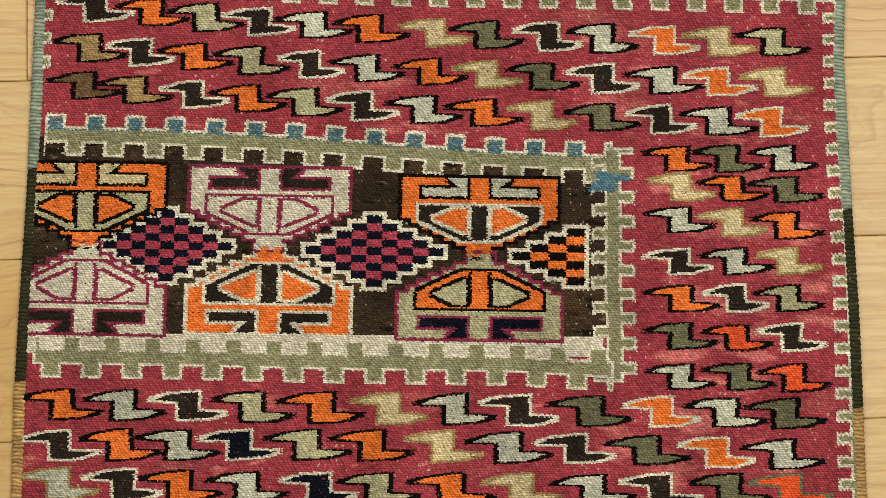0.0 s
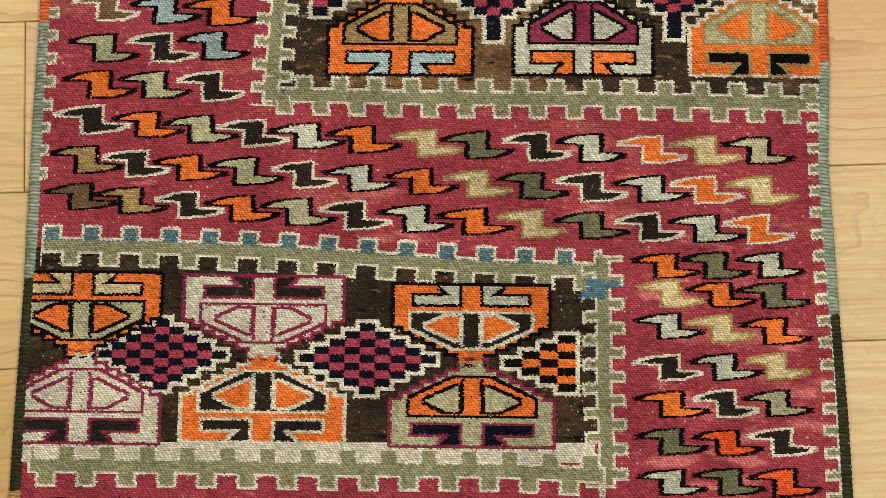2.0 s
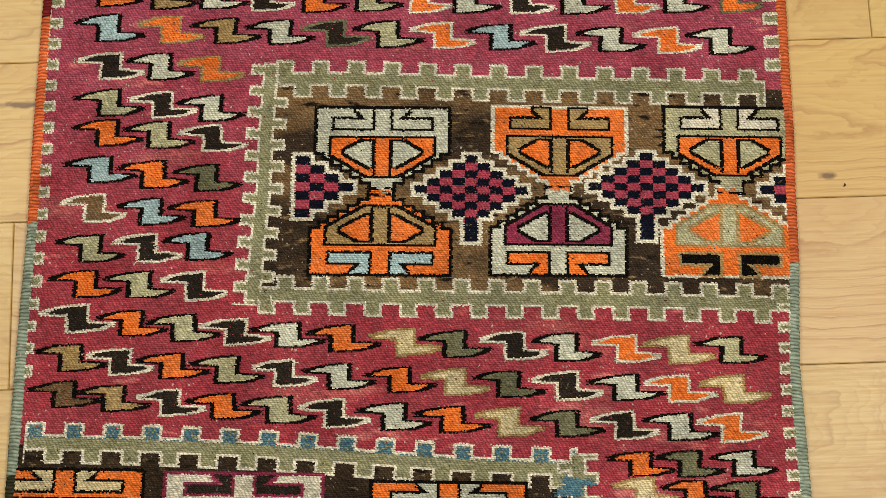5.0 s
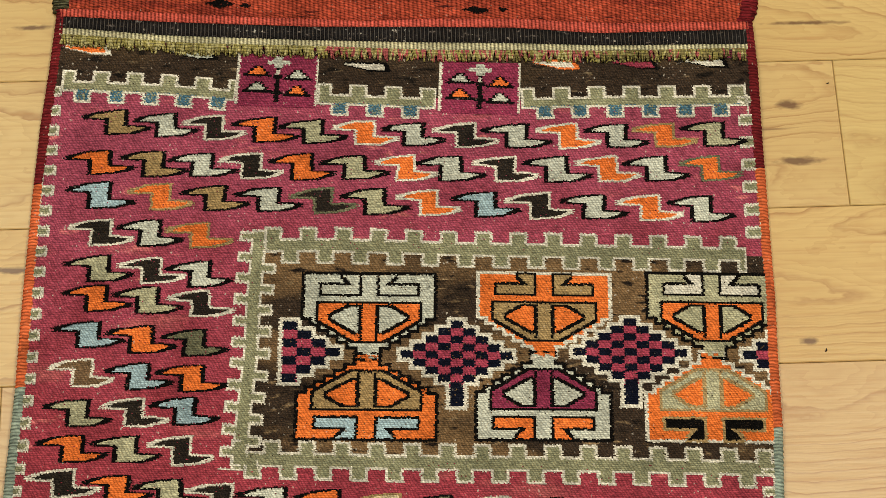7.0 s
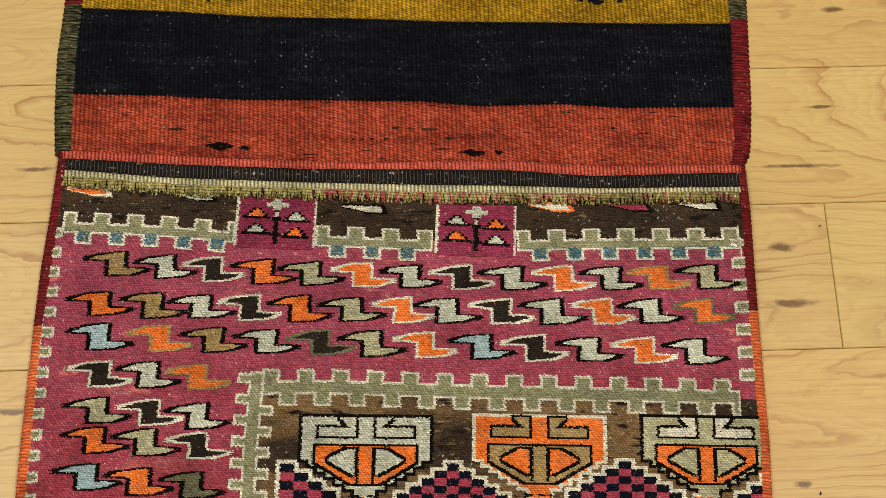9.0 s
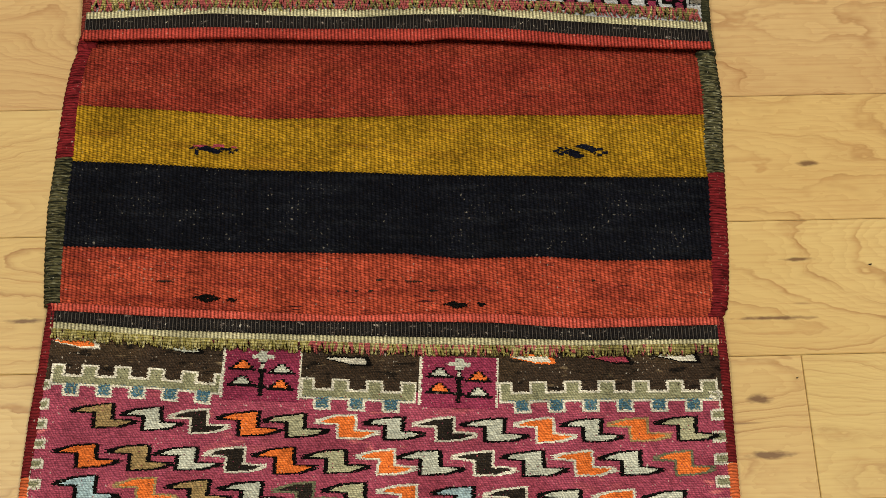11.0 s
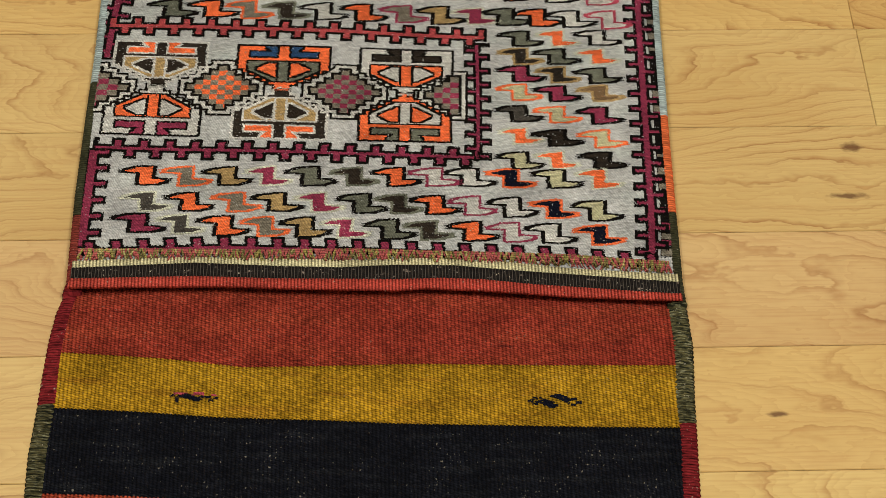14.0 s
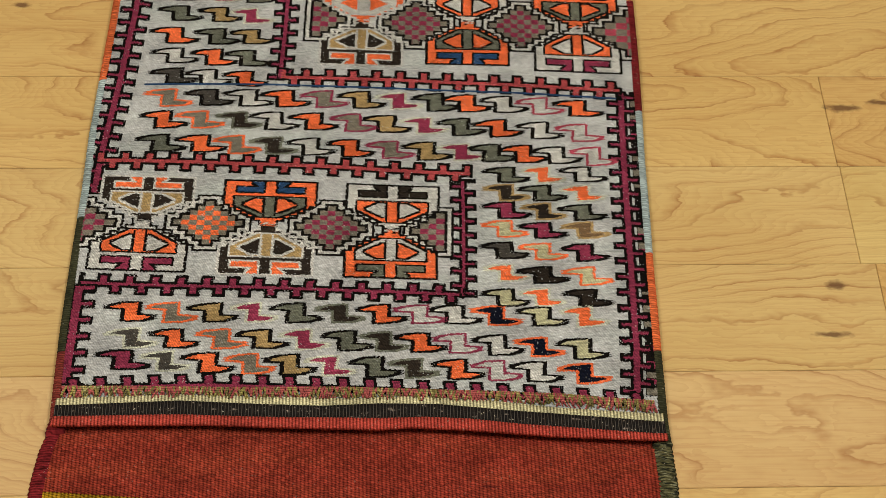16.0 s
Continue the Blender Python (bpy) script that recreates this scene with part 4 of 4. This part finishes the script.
for row in (("gk58 ok99 eo136 dg174 xk212 ok253 em294 tk332 mp367 gk399 ok431 xk466 xh504", 1168, 1159, 1149), ("ok59 eo97 dg138 xk174 ok215 em256 tk291 mp330 gk368 ok407 xk451 xh492", 1200, 1194, 1181), ("eo63 fk105 xk146 ok185 em226 tk265 mp304 gk343 ok376 xk414 xh453 ok493", 1231, 1226, 1215)):
    hook_row(pale_bag, *row, 46, 23, 2.4)
for row in (("fk67 xk103 ok142", 1262, 1260, 1258), ("xk66 ok108 gk144", 1291, 1289, 1288), ("ok64 gk110 tk147", 1321, 1320, 1320), ("gk69 tk112 mp146", 1354, 1353, 1351)):
    hook_row(pale_bag, *row, 45, 22, 2.4)
hook_row(pale_bag, "tk70 mp112 gk148", 1385, 1384, 1382, 45, 22, 1.7)
hook_row(pale_bag, "mp71 gk112 ok148", 1416, 1415, 1413, 45, 22, 1.7)
hook_row(pale_bag, "gk71 ok112 xk148", 1447, 1446, 1444, 45, 22, 1.7)
hook_row(pale_bag, "xk71 ok112 em150 tk190 mp230 gk270 ok310 xk350 em390 tk430 mp470 gk510", 1520, 1510, 1498, 45, 22, 1.7)
hook_row(pale_bag, "em71 tk112 mp150 gk190 ok230 xk270 em310 tk350 mp390 gk430 ok470 xk510", 1552, 1542, 1530, 45, 22, 1.7)
battlement("battlement_border", pale_bag, [(-8, 1146), (113, 1141), (228, 1136), (378, 1126)], 10, 8, 25, "y", "k", rimw=3.4)
battlement("battlement_border", pale_bag, [(367, 1120), (366, 1068), (364, 1018), (362, 969)], 9, 9, 18, "m", "k", rimw=3.4, phase=0.2)
battlement("battlement_border", pale_bag, [(-11, 991), (118, 986), (255, 979), (365, 973)], 9, 8, 25, "m", "k", rimw=3.4, phase=0.3)
crested(pale_bag, 50, 1122, 1067, 45, "dxxtdo", True)
crested(pale_bag, 173, 1115, 1060, 45, "okkgov", True)
crested(pale_bag, 296, 1110, 1053, 45, "xkkoxd", True)
crested(pale_bag, 43, 1007, 1067, 46, "xkkoxm", False)
crested(pale_bag, 168, 1000, 1060, 45, "dxxtdo", False)
crested(pale_bag, 291, 995, 1053, 44, "okkxog", False)
checked_diamond(pale_bag, 111, 1064, 34, 27, "e", "o", "k", "x")
checked_diamond(pale_bag, 233, 1057, 34, 27, "e", "m", "k", "x")
checked_diamond(pale_bag, -16, 1066, 34, 24, "e", "m", "k", "x", part=1, n=3)
checked_diamond(pale_bag, 342, 1051, 28, 24, "e", "m", "k", "x", part=-1, n=3)
battlement("battlement_border", pale_bag, [(175, 1261), (302, 1256), (422, 1248), (543, 1240)], 10, 9, 25, "y", "k", rimw=3.4)
weave("blue_thread", pale_bag, (0, 500, -1.5, 1.5), [("v", lambda U, V: np.abs(V) < 1.6)], along([(36, 1250), (172, 1250), (302, 1244), (422, 1237), (540, 1229)])[0], lift=0.5)
battlement("battlement_border", pale_bag, [(178, 1255), (183, 1327), (185, 1379), (188, 1470)], 10, 9, 19, "m", "k", rimw=3.4)
battlement("battlement_border", pale_bag, [(188, 1478), (302, 1472), (422, 1466), (566, 1458)], 10, 9, 25, "m", "k", rimw=3.4)
crested(pale_bag, 264, 1279, 1343, 43, "dxxtdo", False)
crested(pale_bag, 379, 1279, 1340, 43, "okkgov", False)
crested(pale_bag, 498, 1268, 1334, 45, "xkkoxm", False)
crested(pale_bag, 270, 1402, 1343, 43, "oxxxoe", True)
crested(pale_bag, 384, 1398, 1340, 43, "xkkoxd", True)
crested(pale_bag, 503, 1392, 1334, 45, "okkgov", True)
checked_diamond(pale_bag, 325, 1340, 34, 31, "e", "m", "k", "x")
checked_diamond(pale_bag, 440, 1335, 34, 31, "e", "m", "k", "x")
checked_diamond(pale_bag, 217, 1347, 30, 26, "e", "m", "k", "x", part=1, n=3)
checked_diamond(pale_bag, 562, 1325, 42, 34, "e", "h", "k", "x", part=-1, n=3)
EDGE = [(531, 856), (535, 893), (538, 960), (541, 1030), (544, 1103), (548, 1180), (552, 1240)]
weave("border_ground", pale_bag, (0, 384, -7, 7), [("k", lambda U, V: np.abs(V) < 6.5), ("e", lambda U, V: (np.abs(V) < 6) & (np.sin(U * 0.33) + 0.8 * np.sin(U * 0.071 + 1.0) > 0.85)),
                                                   ("m", lambda U, V: (np.abs(V) < 6) & (np.sin(U * 0.33 + 2.6) + 0.9 * np.sin(U * 0.043) > 1.2))], along([(x + 4, y) for x, y in EDGE])[0], lift=0.30)
battlement("side_border", pale_bag, [(x - 11, y) for x, y in EDGE], 12, 10, 19, "m", "k", sides=(1, 1), rimw=3.4)
battlement("side_border", pale_bag, [(30, 1600), (22, 1379), (10, 1253), (-1, 1159), (-5, 1100)], 12, 11, 19, "m", "k", sides=(1, 1), rimw=3.4)
battlement("side_border", pale_bag, [(-9, 990), (-11, 934), (-13, 872)], 13, 11, 19, "m", "k", sides=(1, 0), rimw=3.0)
battlement("battlement_border", pale_bag, [(-12, 868), (121, 872), (280, 864), (439, 855), (530, 847)], 9, 9, 25, "m", "k", sides=(1, 0), rimw=3.0)

# ---- floor boards ----
PITCH = 0.127
JOINTS = {1: -0.066, 3: 0.589, 7: 0.778, 8: 0.763, 9: 0.761}


def board_mesh(length):
    b, g = 0.0007, 0.0002
    L, W = length / 2 - g, PITCH / 2 - g
    v = [(-L, -W, -0.004), (L, -W, -0.004), (L, W, -0.004), (-L, W, -0.004), (-L, -W, -b), (L, -W, -b), (L, W, -b), (-L, W, -b),
         (-L + b, -W + b, 0), (L - b, -W + b, 0), (L - b, W - b, 0), (-L + b, W - b, 0)]
    f = [(8, 9, 10, 11), (4, 5, 9, 8), (5, 6, 10, 9), (6, 7, 11, 10), (7, 4, 8, 11), (0, 1, 5, 4), (1, 2, 6, 5), (2, 3, 7, 6), (3, 0, 4, 7)]
    return from_arrays("floor_board", v, f, [WOOD])


BOARDS = {}
# tint of a board and, last, how strong its figure is
DYES = ((1.0, 1.0, 1.0), (1.0, 0.97, 0.90), (0.97, 0.97, 0.97), (1.02, 1.03, 1.0))
PINKISH, PALE_YELLOW, WARM, TAWNY = (0.97, 0.93, 1.02, 0.75), (1.02, 1.06, 1.02, 0.6), (1.0, 0.96, 0.88, 0.9), (0.93, 0.84, 0.74, 0.9)
WEST_DYE = {1: (1.0, 1.0, 0.95, 0.5), 6: PINKISH, 9: WARM, 10: WARM, 11: WARM}
EAST_DYE = {1: PINKISH, 2: (1.0, 0.99, 0.93, 0.6), 3: PALE_YELLOW, 4: (1.0, 1.0, 0.94, 0.6), 5: (1.0, 0.97, 0.93, 0.7), 7: TAWNY, 8: PALE_YELLOW, 9: TAWNY, 10: WARM, 11: WARM, 12: WARM}
chooser, dyer = random.Random(5), random.Random(8)


def lay(x0, x1, y, dye=None):
    """One board, sawn off at the walls."""
    x0, x1 = max(x0, -2.2), min(x1, 2.8)
    if x1 - x0 < 0.02:
        return
    n = round((x1 - x0) * 1000)
    if n not in BOARDS:
        BOARDS[n] = board_mesh(n / 1000)
    ob = new("floor_board", BOARDS[n])
    ob.matrix_world = pose((x0 + x1) / 2, y, 0)
    ob.parent = floor_ob
    ob.color = dye or (*dyer.choice(DYES), dyer.uniform(0.35, 0.9))


for k in range(-18, 25):
    y = (k + 0.5) * PITCH
    near_rug = 0 <= k < 13
    start = JOINTS.get(k, chooser.uniform(-2.4, -1.3) + (2.5 if near_rug else 0))
    lengths = (1.2, 1.35, 1.5) if near_rug else (0.9, 1.05, 1.2, 1.35, 1.5)
    x = start
    while x > -2.2:
        n = chooser.choice(lengths)
        lay(x - n, x, y, WEST_DYE.get(k))
        x -= n
    x = start
    while x < 2.8:
        n = chooser.choice(lengths)
        lay(x, x + n, y, EAST_DYE.get(k))
        x += n


# ---- crumbs on the boards ----
def crumb(x, y, r, turn):
    bm = bmesh.new()
    bmesh.ops.create_icosphere(bm, subdivisions=1, radius=r)
    for v in bm.verts:
        v.co.x *= 2.4
        v.co.y += 0.15 * v.co.x * v.co.x / r
        v.co *= chooser.uniform(0.85, 1.15)
        v.co.z *= 0.7
    me = bpy.data.meshes.new("crumb")
    bm.to_mesh(me)
    bm.free()
    me.materials.append(YARN["d"])
    ob = new("crumb", me)
    ob.matrix_world = pose(x, y, -min(v.co.z for v in me.vertices), 0, 0, turn)
    tagged(ob, "tiny dark lint crumb lying on the boards", "crumb", group="crumbs on the floor")


for x, y, r, turn in (((0.583, 0.487, 0.0006, 20), (0.557, 0.263, 0.0007, 70), (0.511, 0.065, 0.0010, 110), (0.659, 0.590, 0.0008, 10))):
    crumb(x, y, r, turn)
